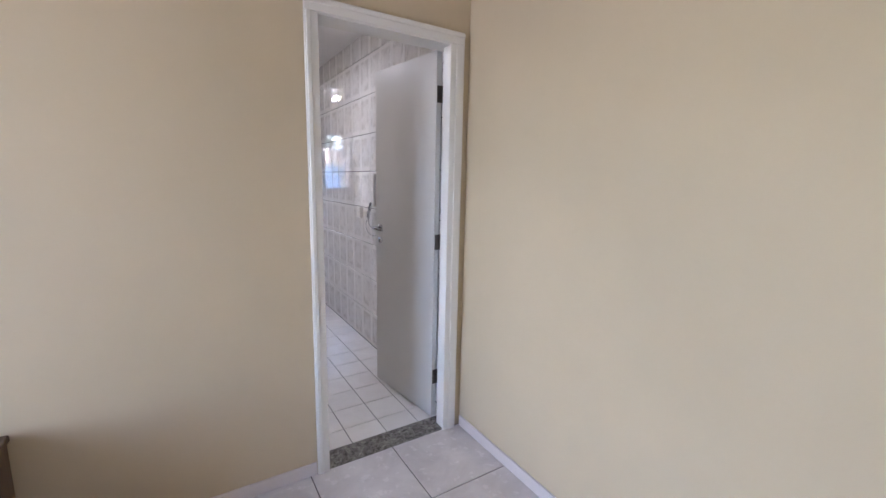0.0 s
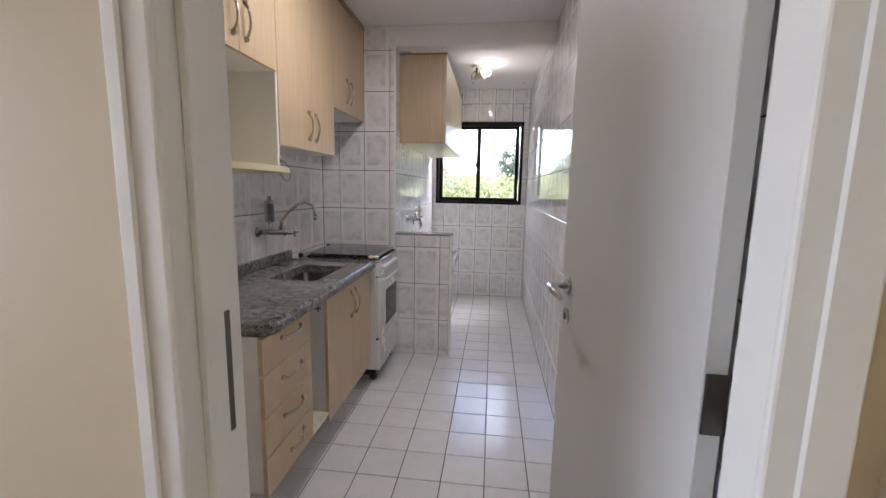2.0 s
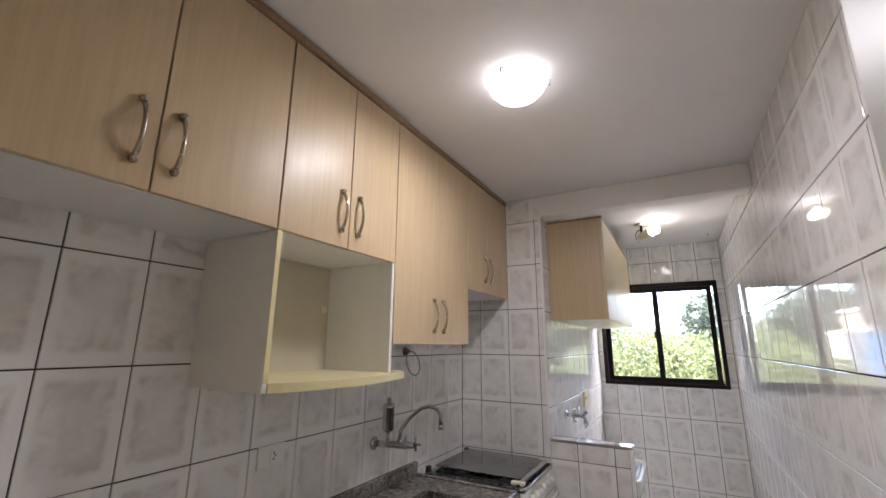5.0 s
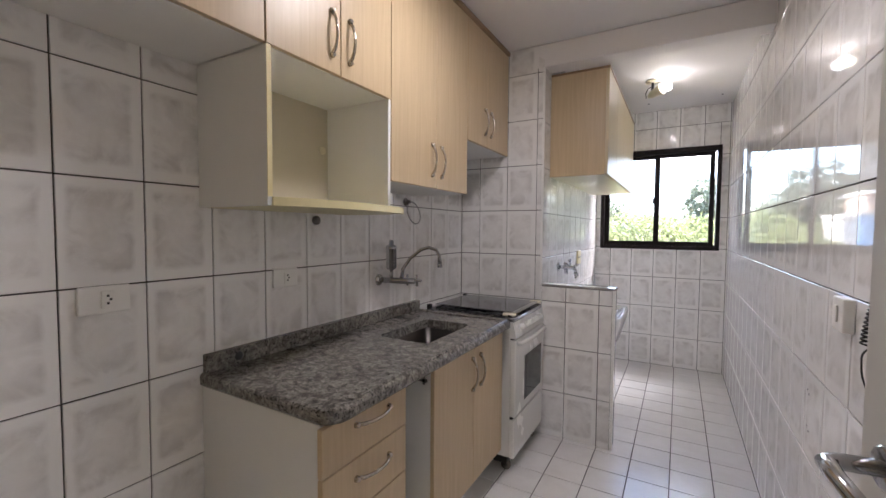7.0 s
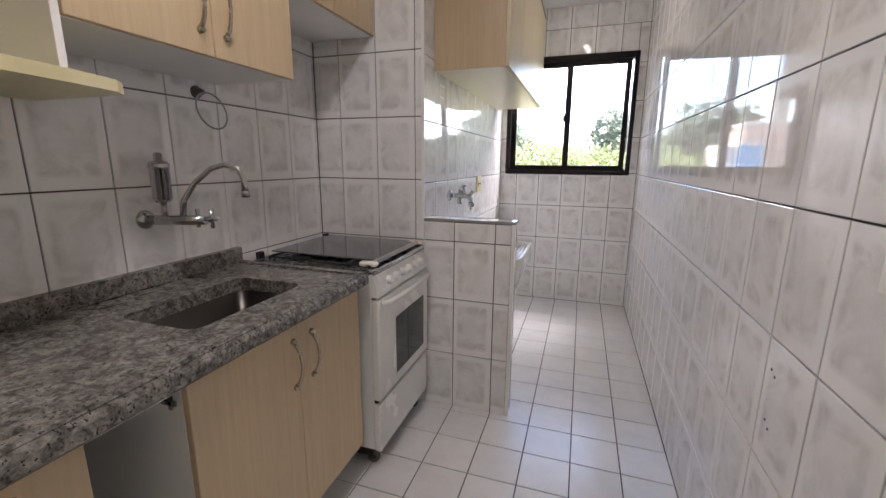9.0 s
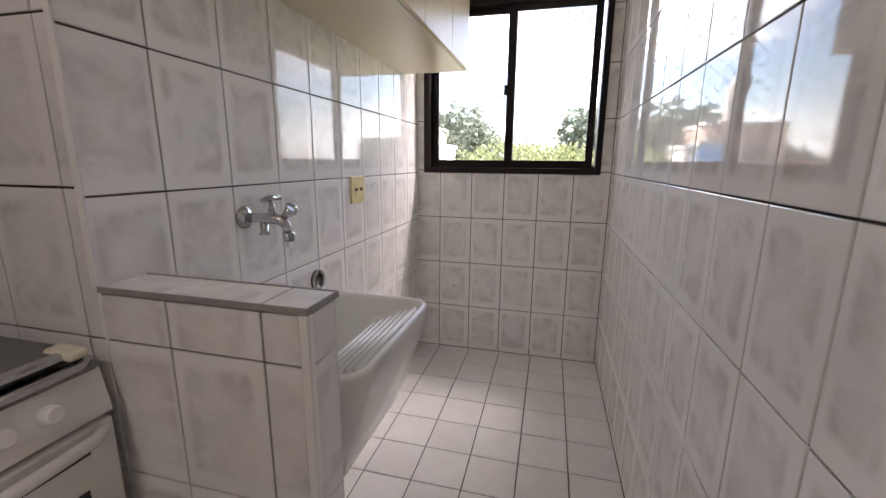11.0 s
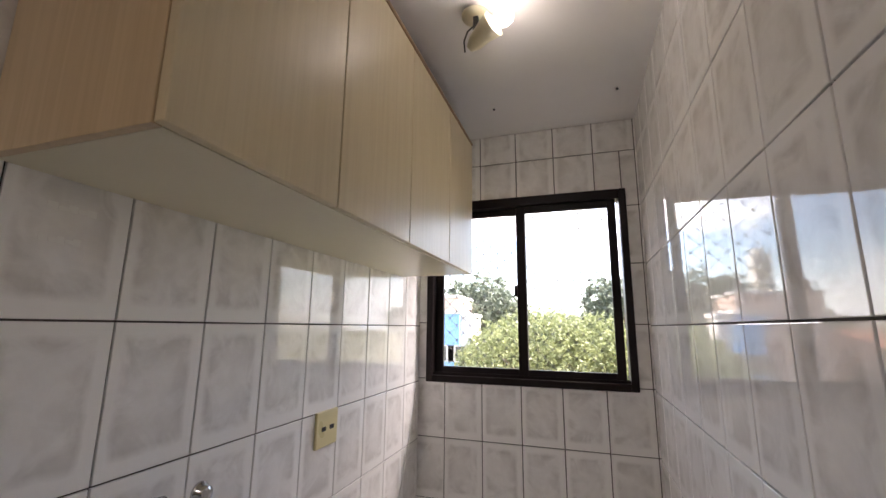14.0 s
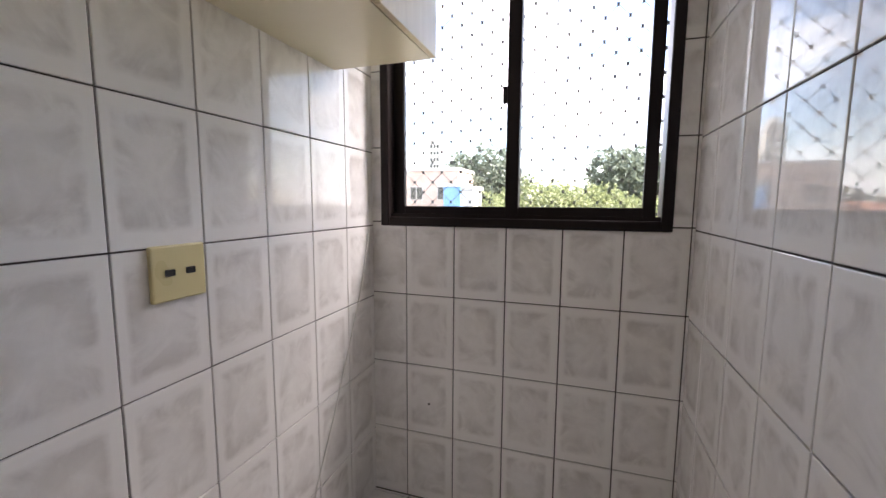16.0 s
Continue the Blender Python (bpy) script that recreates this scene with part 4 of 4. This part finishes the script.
for i in range(6):
    f = i / 5
    x, z = tx1 - 0.038 - 0.130 * f, tzt - 0.014 - 0.058 * f
    y0, y1 = ty0 + 0.050 + 0.018 * f, ty1 - 0.048 - 0.022 * f
    part("washboard_ridge", tube([(x, y0, z - 0.006), (x, y0 + 0.02, z), (x, y1 - 0.02, z), (x, y1, z - 0.006)], [0.004, 0.0105, 0.0105, 0.004], 8), M_CERAMIC, tank)
part("brand_mark", box((tx0 + 0.012, tcy - 0.02, tzt), (tx0 + 0.018, tcy + 0.02, tzt + 0.0008)), M_HINGE, tank, "small dark printed mark")
part("waste_pipe", tube([(tcx - 0.06, tcy, 0.465), (tcx - 0.06, tcy, 0.36), (tcx - 0.09, tcy, 0.32), (XS, tcy, 0.31)], 0.02, 12), M_PLASTIC, tank, "white plastic waste pipe")

lt = thing("laundry_tap", "chrome wall tap with T handle above the laundry sink", "tap")
gy, gz = 0.402, 1.066
part("flange", lathe([(0.0, 0.0), (0.032, 0.0), (0.031, 0.006), (0.016, 0.016), (0.0, 0.016)], 20, "X", (XS, gy, gz)), M_CHROME, lt)
part("body", tube([(XS + 0.004, gy, gz), (XS + 0.043, gy + 0.004, gz), (XS + 0.076, gy + 0.008, gz), (XS + 0.106, gy + 0.012, gz - 0.004), (XS + 0.123, gy + 0.014, gz - 0.02), (XS + 0.128, gy + 0.014, gz - 0.045)], [0.013, 0.014, 0.016, 0.015, 0.013, 0.012], 14), M_CHROME, lt)
part("nozzle", tube([(XS + 0.128, gy + 0.014, gz - 0.038), (XS + 0.129, gy + 0.014, gz - 0.062)], [0.017, 0.015], 12), M_CHROME, lt)
part("hose_tail", tube([(XS + 0.129, gy + 0.014, gz - 0.062), (XS + 0.129, gy + 0.014, gz - 0.078)], 0.007, 8), M_PLASTIC, lt)
part("side_outlet", tube([(XS + 0.060, gy + 0.005, gz - 0.005), (XS + 0.060, gy + 0.005, gz - 0.035), (XS + 0.060, gy + 0.005, gz - 0.046)], [0.011, 0.011, 0.016], 12), M_CHROME, lt)
part("stem", tube([(XS + 0.085, gy + 0.009, gz), (XS + 0.085, gy + 0.009, gz + 0.050)], [0.012, 0.007], 10), M_CHROME, lt)
part("t_handle", tube([(XS + 0.085, gy - 0.030, gz + 0.052), (XS + 0.085, gy + 0.009, gz + 0.056), (XS + 0.085, gy + 0.048, gz + 0.052)], [0.006, 0.008, 0.006], 10), M_CHROME, lt)
part("side_valve", tube([(XS + 0.115, gy + 0.014, gz), (XS + 0.136, gy + 0.02, gz + 0.028)], [0.009, 0.012], 10), M_CHROME, lt)
tagged(part("stop_valve", lathe([(0.0, 0.0), (0.024, 0.0), (0.023, 0.005), (0.017, 0.010), (0.017, 0.022), (0.010, 0.026), (0.0, 0.026)], 18, "X", (XS, 0.608, 1.065)), M_CHROME), "small round chrome cap on the tiles", "valve cap")
inlet = thing("drain_inlet", "round chrome-rimmed pipe inlet on the tiles above the sink", "pipe inlet")
part("rim", tube([(XS + 0.010, 0.745 + 0.033 * math.sin(a), 0.790 + 0.033 * math.cos(a)) for a in [2 * math.pi * i / 24 for i in range(25)]], 0.0055, 8), M_CHROME, inlet)
part("collar", lathe([(0.0, 0.0), (0.037, 0.0), (0.036, 0.008), (0.030, 0.009), (0.030, 0.003), (0.0, 0.003)], 24, "X", (XS, 0.745, 0.790)), M_HINGE, inlet, "dark pipe mouth")
sk = thing("laundry_socket", "yellowed plastic double socket on the tiles", "power socket")
part("plate", box((XS, 1.036, 1.042), (XS + 0.011, 1.160, 1.158), 0.004, 2), M_YELLOW, sk)
for y in (1.075, 1.122):
    part("pin_slot", box((XS + 0.011, y - 0.011, 1.094), (XS + 0.0122, y + 0.011, 1.108), 0.002), M_BLACK, sk)
for z, y0, y1 in ((1.632, 0.232, 0.308), (1.575, 0.228, 0.290)):
    bm = bmesh.new()
    for i in range(5):
        ya = y0 + (y1 - y0) * i / 5
        add_box(bm, (XS, ya + 0.001 * (i % 2), z + 0.003 * math.sin(3 * i)), (XS + 0.0008, ya + (y1 - y0) / 5, z + 0.010 + 0.003 * math.sin(3 * i + 1)))
    tagged(part("tape_remnant", bm, M_WHITE), "torn whitish tape remnant stuck on a tile", "tape", "tape remnants")
cord = [(XS + 0.004, 1.94, 1.15), (XS + 0.004, 1.90, 1.03), (XS + 0.004, 1.871, 0.934), (XS + 0.004, 1.77, 0.72), (XS + 0.004, 1.66, 0.50), (XS + 0.004, 1.547, 0.299), (XS + 0.005, 1.49, 0.14), (XS + 0.02, 1.475, 0.004)]
tagged(part("white_cord", tube(cord, 0.003, 6), M_CORD), "thin white cord hanging down the tiled corner", "cord")

# ---------------------------------------------------------------- wall phone beside the door
ic = thing("intercom", "white wall intercom with a black coiled cord", "intercom")
iy = -1.50
part("base", box((XR - 0.028, iy - 0.15, 1.20), (XR, iy - 0.06, 1.42), 0.008, 2), M_PLASTIC, ic)
part("handset", loft([round_rect(XR - 0.046, iy - 0.08, 0.034, 0.052, 0.012, z) if abs(z - 1.31) > 0.06 else round_rect(XR - 0.052, iy - 0.08, 0.022, 0.042, 0.008, z) for z in (1.19, 1.22, 1.26, 1.31, 1.36, 1.40, 1.43)]), M_PLASTIC, ic)
coil = []
for i in range(181):
    f = i / 180
    a = 2 * math.pi * 13 * f
    r = 0.010 + 0.003 * math.sin(3 * f)
    coil.append((XR - 0.040 + r * math.cos(a), iy + 0.005 + 0.065 * f + r * math.sin(a), 1.215 - 0.125 * f))


def smooth_line(pts, n=8):
    """Points of a soft curve through the given ones."""
    p = [Vector(q) for q in pts]
    p = [p[0] * 2 - p[1], *p, p[-1] * 2 - p[-2]]
    out = []
    for a, b, c, d in zip(p, p[1:], p[2:], p[3:]):
        for k in range(n):
            t = k / n
            out.append(0.5 * (2 * b + (c - a) * t + (2 * a - 5 * b + 4 * c - d) * t * t + (3 * b - a - 3 * c + d) * t ** 3))
    return out + [p[-2]]


coil += smooth_line([coil[-1], (XR - 0.032, iy + 0.115, 1.062), (XR - 0.022, iy + 0.155, 1.03), (XR - 0.016, iy + 0.165, 0.995), (XR - 0.012, iy + 0.13, 0.962), (XR - 0.010, iy + 0.06, 0.948), (XR - 0.010, iy - 0.03, 0.955)])[1:]
part("coiled_cord", tube(coil, 0.0022, 6), M_BLACK, ic, "black coiled cord")
part("loose_wire", tube(smooth_line([(XR - 0.03, iy + 0.062, 1.10), (XR - 0.028, iy + 0.088, 1.065), (XR - 0.022, iy + 0.070, 1.025), (XR - 0.016, iy + 0.02, 1.005), (XR - 0.010, iy - 0.03, 1.02)]), 0.0020, 6), M_BLACK, ic)
sw = thing("light_switch", "white light switch plate on the glossy tiles", "light switch")
part("plate", box((XR - 0.026, -1.222, 1.072), (XR, -1.138, 1.160), 0.004, 2), M_PLASTIC, sw)
part("rocker", box((XR - 0.0305, -1.188, 1.095), (XR - 0.0262, -1.172, 1.140), 0.002), M_PLASTIC, sw)
for y, z in ((-0.826, 0.800), (-0.845, 0.790), (-0.836, 0.680), (-0.855, 0.668)):
    tagged(part("screw_hole", lathe([(0.0, 0.0), (0.004, 0.0), (0.003, 0.001), (0.0, 0.001)], 8, "X", (XR - 0.001, y, z)), M_BLACK), "small dark drill hole in a glossy tile", "drill hole", "drill holes")
tagged(part("tile_plug", lathe([(0.0, 0.0), (0.005, 0.0), (0.004, 0.001), (0.0, 0.001)], 8, "Y", (-0.199, YW - 0.001, 0.425)), M_BLACK), "small dark hole in the end wall tiles", "drill hole", "drill holes")

# low dark wooden piece in the front room
side = thing("low_cabinet", "dark brown wooden low cabinet against the beige wall", "cabinet")
part("carcass", box((-1.75, -3.10, 0.05), (-1.112, YD0 - 0.015, 0.52), 0.004), M_DWOOD, side)
part("top_board", box((-1.77, -3.12, 0.5205), (-1.104, YD0 - 0.014, 0.545), 0.004), M_DWOOD, side)
part("plinth", box((-1.73, -3.08, 0.0), (-1.12, YD0 - 0.02, 0.0495)), M_DWOOD, side)

# ---------------------------------------------------------------- outside
GZ = -6.5
setting("ground", box((-400, YW + 0.16, GZ - 0.5), (400, 900, GZ)), M_GRASS, "dry grassy ground below the building", "ground")
setting("road", box((-60, 14.0, GZ + 0.004), (60, 21.0, GZ + 0.03)), M_PAVE, "pale dusty road below the window", "road")
rng = random.Random(7)


def leaf_cloud(lobes, count, size, seed):
    """Many small leaf clumps spread through lobes of (centre, radii)."""
    r = np.random.default_rng(seed)
    verts, faces = [], []
    for c, rad in lobes:
        n = int(count / len(lobes))
        d = r.normal(size=(n, 3))
        d /= np.linalg.norm(d, axis=1)[:, None]
        d *= (r.uniform(0.35, 1.0, n) ** 0.4)[:, None] * (1 + 0.14 * np.sin(d[:, :1] * 9 + d[:, 1:2] * 7))
        ctr = np.array(c) + d * np.array(rad)
        for p in ctr:
            a, b = r.normal(size=3), r.normal(size=3)
            a /= np.linalg.norm(a)
            b -= a * a.dot(b)
            b /= np.linalg.norm(b)
            s = size * r.uniform(0.6, 1.3)
            k = len(verts)
            bend = np.cross(a, b) * s * 0.35
            verts += [p - a * s, p - b * s * 0.6 + bend, p + a * s, p + b * s * 0.6 + bend]
            faces += [(k, k + 1, k + 2), (k, k + 2, k + 3)]
    me = bpy.data.meshes.new("crown")
    me.from_pydata([tuple(map(float, v)) for v in verts], [], faces)
    return me


def tree(x, y, top, spread, leaf, label, seed, tall=0.5, count=2600, size=0.22):
    t = thing("tree", label, "tree", "trees outside", (x, y, GZ))
    h = top - GZ
    r = random.Random(seed)
    bm = tube([(0, 0, -0.2), (0.1, 0.05, h * 0.2), (0.0, 0.1, h * 0.4), (0.1, 0.0, h * 0.75)], [0.32, 0.26, 0.2, 0.07], 10)
    lobes = []
    for i in range(7):
        a = 2 * math.pi * i / 7 + r.uniform(-0.3, 0.3)
        q = r.uniform(0.45, 0.75) * spread
        z = h * (1 - tall) + h * tall * r.uniform(0.25, 0.72)
        tube([(0.05, 0.05, h * r.uniform(0.25, 0.45)), (q * 0.5 * math.cos(a), q * 0.5 * math.sin(a), z * 0.85), (q * math.cos(a), q * math.sin(a), z)], [0.12, 0.08, 0.03], 6, bm)
        lobes.append(((q * math.cos(a), q * math.sin(a), z), (spread * r.uniform(0.35, 0.5), spread * r.uniform(0.35, 0.5), h * tall * r.uniform(0.24, 0.34))))
    lobes.append(((0, 0, h * (1 - tall * 0.36)), (spread * 0.6, spread * 0.6, h * tall * 0.34)))
    part("trunk", bm, M_BARK, t)
    cr = new("crown", leaf_cloud(lobes, count, size, seed))
    cr.data.materials.append(leaf)
    cr.parent = t


def polar(deg, dist):
    """A place seen at that bearing, in degrees to the left of the window's axis."""
    return 0.36 - dist * math.sin(radians(deg)), dist * math.cos(radians(deg))


def plant(deg, dist, top, spread, leaf, label, seed, **more):
    x, y = polar(deg, dist)
    tree(x, y, top, spread, leaf, label, seed, **more)


plant(5.5, 25, 2.75, 4.7, M_LEAF1, "broad bright yellow-green tree beyond the window", 1, tall=0.62, count=15000, size=0.12)
plant(-2.5, 27, 1.7, 4.2, M_LEAF1, "lower bright green tree beyond the window", 2, tall=0.6, count=9000, size=0.12)
plant(-9.0, 26, 0.9, 3.6, M_LEAF1, "lower bright green tree beyond the window", 12, tall=0.6, count=8000, size=0.12)
plant(12.0, 42, 7.2, 4.0, M_LEAF2, "tall dark green tree beyond the window", 3, tall=0.6, count=5200, size=0.26)
plant(15.5, 50, 4.6, 4.4, M_LEAF2, "tall dark green tree beyond the window", 4, tall=0.6, count=4200, size=0.28)
plant(-5.5, 38, 5.8, 3.8, M_LEAF2, "tall dark green tree beyond the window", 5, tall=0.65, count=5200, size=0.25)
plant(-11.0, 40, 6.2, 4.6, M_LEAF2, "tall dark green tree beyond the window", 6, tall=0.65, count=4200, size=0.28)
plant(1.5, 60, 3.6, 6.0, M_LEAF2, "far dark green tree", 8, tall=0.6, count=4000, size=0.35)
plant(22.0, 62, 4.0, 6.5, M_LEAF2, "far dark green tree", 9, tall=0.6, count=3500, size=0.35)
plant(31.0, 45, 2.6, 5.5, M_LEAF1, "bright green tree among the houses", 10, tall=0.6, count=3500, size=0.28)
plant(-18.0, 52, 4.4, 6.0, M_LEAF2, "far dark green tree", 11, tall=0.6, count=3200, size=0.35)


def house(deg, dist, w, d, h, wall_mat, label, roof=True, storeys=2):
    x, y = polar(deg, dist)
    g = thing("house", label, "house", "houses outside", (x, y, GZ))
    part("wall", box((-w / 2, 0, 0), (w / 2, d, h), 0.02), wall_mat, g)
    if roof:
        bm = bmesh.new()
        v = [bm.verts.new(p) for p in ((-w / 2 - 0.4, -0.4, h), (w / 2 + 0.4, -0.4, h), (w / 2 + 0.4, d + 0.4, h), (-w / 2 - 0.4, d + 0.4, h), (-w / 2 - 0.4, d / 2, h + 1.0), (w / 2 + 0.4, d / 2, h + 1.0))]
        for f in ((0, 1, 5, 4), (2, 3, 4, 5), (0, 4, 3), (1, 2, 5), (3, 2, 1, 0)):
            bm.faces.new([v[i] for i in f])
        part("roof", bm, M_ROOF, g)
    else:
        part("roof", boxes([((-w / 2 - 0.1, -0.1, h), (w / 2 + 0.1, d + 0.1, h + 0.25))]), M_CONC, g)
    n = max(2, int(w // 2.4))
    sh = h / storeys
    for s in range(storeys):
        for i in range(n):
            cx = -w / 2 + w * (i + 0.5) / n
            win = part("window", boxes([((cx - 0.6, -0.05, s * sh + 1.0), (cx + 0.6, -0.001, s * sh + 1.06)), ((cx - 0.6, -0.05, s * sh + 2.1), (cx + 0.6, -0.001, s * sh + 2.16)),
                                        ((cx - 0.6, -0.05, s * sh + 1.06), (cx - 0.54, -0.001, s * sh + 2.1)), ((cx + 0.54, -0.05, s * sh + 1.06), (cx + 0.6, -0.001, s * sh + 2.1)), ((cx - 0.03, -0.05, s * sh + 1.06), (cx + 0.03, -0.001, s * sh + 2.1))]), M_CONC, g)
            part("pane", box((cx - 0.54, -0.02, s * sh + 1.06), (cx + 0.54, -0.001, s * sh + 2.1)), M_DGLASS, win)
    return g


house(20.0, 36, 5.0, 6, 10.4, M_BRICKP, "unfinished pink brick house with flat concrete roof", False, 3)
house(17.0, 31, 1.3, 3, 8.9, M_BLUE, "narrow blue painted house front", False, 2)
house(15.0, 31, 0.9, 3, 8.7, M_CONC, "narrow pale rendered house front", False, 2)
house(28.0, 40, 7.0, 6, 7.0, M_BRICKP, "pink rendered house with clay roof", True, 2)
house(37.0, 38, 8.0, 6, 6.4, M_CONC, "pale rendered house with clay roof", True, 2)
house(47.0, 36, 8.0, 6, 6.8, M_BRICKP, "pink rendered house with clay roof", True, 2)
house(57.0, 38, 9.0, 6, 6.2, M_CONC, "pale rendered house with clay roof", True, 2)
tx, ty_ = polar(19.6, 190)
tower = thing("apartment_tower", "distant pale concrete apartment tower", "building", "", (tx, ty_, GZ))
part("wall", box((-2.6, 0, 0), (2.6, 6, 36)), M_CONC, tower)
for s in range(10):
    for q in (-1.5, 0.0, 1.5):
        part("window", box((q - 0.45, -0.08, 6 + 2.9 * s), (q + 0.45, -0.001, 7.3 + 2.9 * s)), M_DGLASS, tower)
part("roof", box((-1.4, 1.5, 36), (1.4, 4.5, 38.5)), M_CONC, tower)

# ---------------------------------------------------------------- tiles, one by one
TILES = {}


def tile_mesh(w, h, t, bevel, mat):
    key = (round(w, 3), round(h, 3), mat.name)
    if key not in TILES:
        x, y = w / 2, h / 2
        b = min(bevel, x * 0.4, y * 0.4)
        vs = [(-x, -y, 0), (x, -y, 0), (x, y, 0), (-x, y, 0),
              (-x, -y, t - b * 0.6), (x, -y, t - b * 0.6), (x, y, t - b * 0.6), (-x, y, t - b * 0.6),
              (-x + b, -y + b, t), (x - b, -y + b, t), (x - b, y - b, t), (-x + b, y - b, t)]
        fs = [(8, 9, 10, 11)]
        for i in range(4):
            j = (i + 1) % 4
            fs += [(i, j, j + 4, i + 4), (i + 4, j + 4, j + 8, i + 8)]
        me = bpy.data.meshes.new("tile")
        me.from_pydata(vs, [], fs)
        me.materials.append(mat)
        TILES[key] = me
    return TILES[key]


def cuts(lo, hi, start, pitch):
    k = math.floor((lo - start) / pitch) + 1
    out = [lo]
    while start + k * pitch < hi - 1e-4:
        v = start + k * pitch
        if v - out[-1] > 0.006:
            out.append(v)
        k += 1
    if hi - out[-1] < 0.006:
        out.pop()
    return out + [hi]


def minus(r, hole):
    """The rectangle r less the hole, as up to four rectangles."""
    a, b, c, d = r
    e, f, g, h = hole
    if e >= c or g <= a or f >= d or h <= b:
        return [r]
    out = []
    if a < e:
        out.append((a, b, e, d))
    if c > g:
        out.append((g, b, c, d))
    x0, x1 = max(a, e), min(c, g)
    if b < f:
        out.append((x0, b, x1, f))
    if d > h:
        out.append((x0, h, x1, d))
    return [q for q in out if q[2] - q[0] > 0.008 and q[3] - q[1] > 0.008]


tile_rng = random.Random(3)


def lay(parent, m, us, vs, mat, thick, joint, bevel, hole=None, tilt=0.0):
    """Lay tiles on the plane of m (u along x, v along y, out along z)."""
    for u0, u1 in zip(us, us[1:]):
        for v0, v1 in zip(vs, vs[1:]):
            cells = [(u0, v0, u1, v1)]
            if hole:
                cells = minus(cells[0], hole)
            for a, b, c, d in cells:
                w, h = c - a - joint, d - b - joint
                if w < 0.005 or h < 0.005:
                    continue
                ob = new("tile", tile_mesh(w, h, thick, bevel, mat))
                ob.parent = parent
                ob.matrix_local = m @ pose((a + c) / 2, (b + d) / 2, 0, tile_rng.uniform(-tilt, tilt), tile_rng.uniform(-tilt, tilt), 0)


def plane_matrix(origin, u, v):
    u, v = Vector(u), Vector(v)
    w = u.cross(v)
    return Matrix(((u.x, v.x, w.x, origin[0]), (u.y, v.y, w.y, origin[1]), (u.z, v.z, w.z, origin[2]), (0, 0, 0, 1)))


rows = cuts(0.0, ZC, TZ, TH)
rows_side = cuts(0.0, ZC, -0.015, 0.292)
rows_low = cuts(0.0, 0.972, TZ, TH)
J, B, W = 0.0044, 0.0016, 0.14
# kitchen side wall: normal +x, u runs along -y
lay(wall_kitchen, plane_matrix((XL - D, 0, 0), (0, 1, 0), (0, 0, 1)), cuts(YD1, 0.0, -0.015, T), rows, M_TILE, D, J, B, None, W)
lay(wall_laundry, plane_matrix((XS - D, 0, 0), (0, 1, 0), (0, 0, 1)), cuts(0.0, YW + 0.004, 0.371, T), rows_side, M_TILE, D, J, B, None, W)
lay(wall_right, plane_matrix((XR + D, 0, 0), (0, -1, 0), (0, 0, 1)), [-v for v in cuts(YD1, YW + 0.004, 0.406, T)][::-1], cuts(0.0, ZC, -0.012, 0.2935), M_TILE, D, J, B, None, W)
lay(wall_window, plane_matrix((0, YW + D, 0), (1, 0, 0), (0, 0, 1)), cuts(XS - 0.003, XR + 0.004, 0.103, T), rows, M_TILE, D, J, B, (WX0, WZ0, WX1, WZ1), W)
lay(wall_shaft, plane_matrix((0, D, 0), (1, 0, 0), (0, 0, 1)), cuts(XL, XS, -0.29, T), rows, M_TILE, D, J, B, None, W)
lay(half_wall, plane_matrix((0, D, 0), (1, 0, 0), (0, 0, 1)), cuts(XS, -0.014, -0.29, T), rows_low, M_TILE, D, J, B, None, W)
lay(half_wall, plane_matrix((-D, 0, 0), (0, 1, 0), (0, 0, 1)), [0.012, 0.092], rows_low, M_TILE, D, J, B, None, W)
lay(half_wall, plane_matrix((0, 0.092, 0), (-1, 0, 0), (0, 0, 1)), [-v for v in cuts(XS, 0.0, -0.29, T)][::-1], rows_low, M_TILE, D, J, B, None, W)
lay(half_wall, plane_matrix((0, 0, 0.979), (1, 0, 0), (0, 1, 0)), cuts(XS, 0.0, -0.29, T), [0.0, 0.098], M_TILE, D, J, B, None, 0.05)
lay(floor_kitchen, plane_matrix((0, 0, -0.004), (1, 0, 0), (0, 1, 0)), cuts(XL, XR, -0.288, T), cuts(YD1 + 0.012, YW, -0.042, T), M_FTILE, 0.004, 0.0045, 0.0018, None, 0.08)
lay(floor_room, plane_matrix((0, 0, -0.004), (1, 0, 0), (0, 1, 0)), cuts(LX0, XR, -0.144, 0.424), cuts(LY0, YD0, -2.712, 0.424), M_LTILE, 0.004, 0.005, 0.002, None, 0.05)
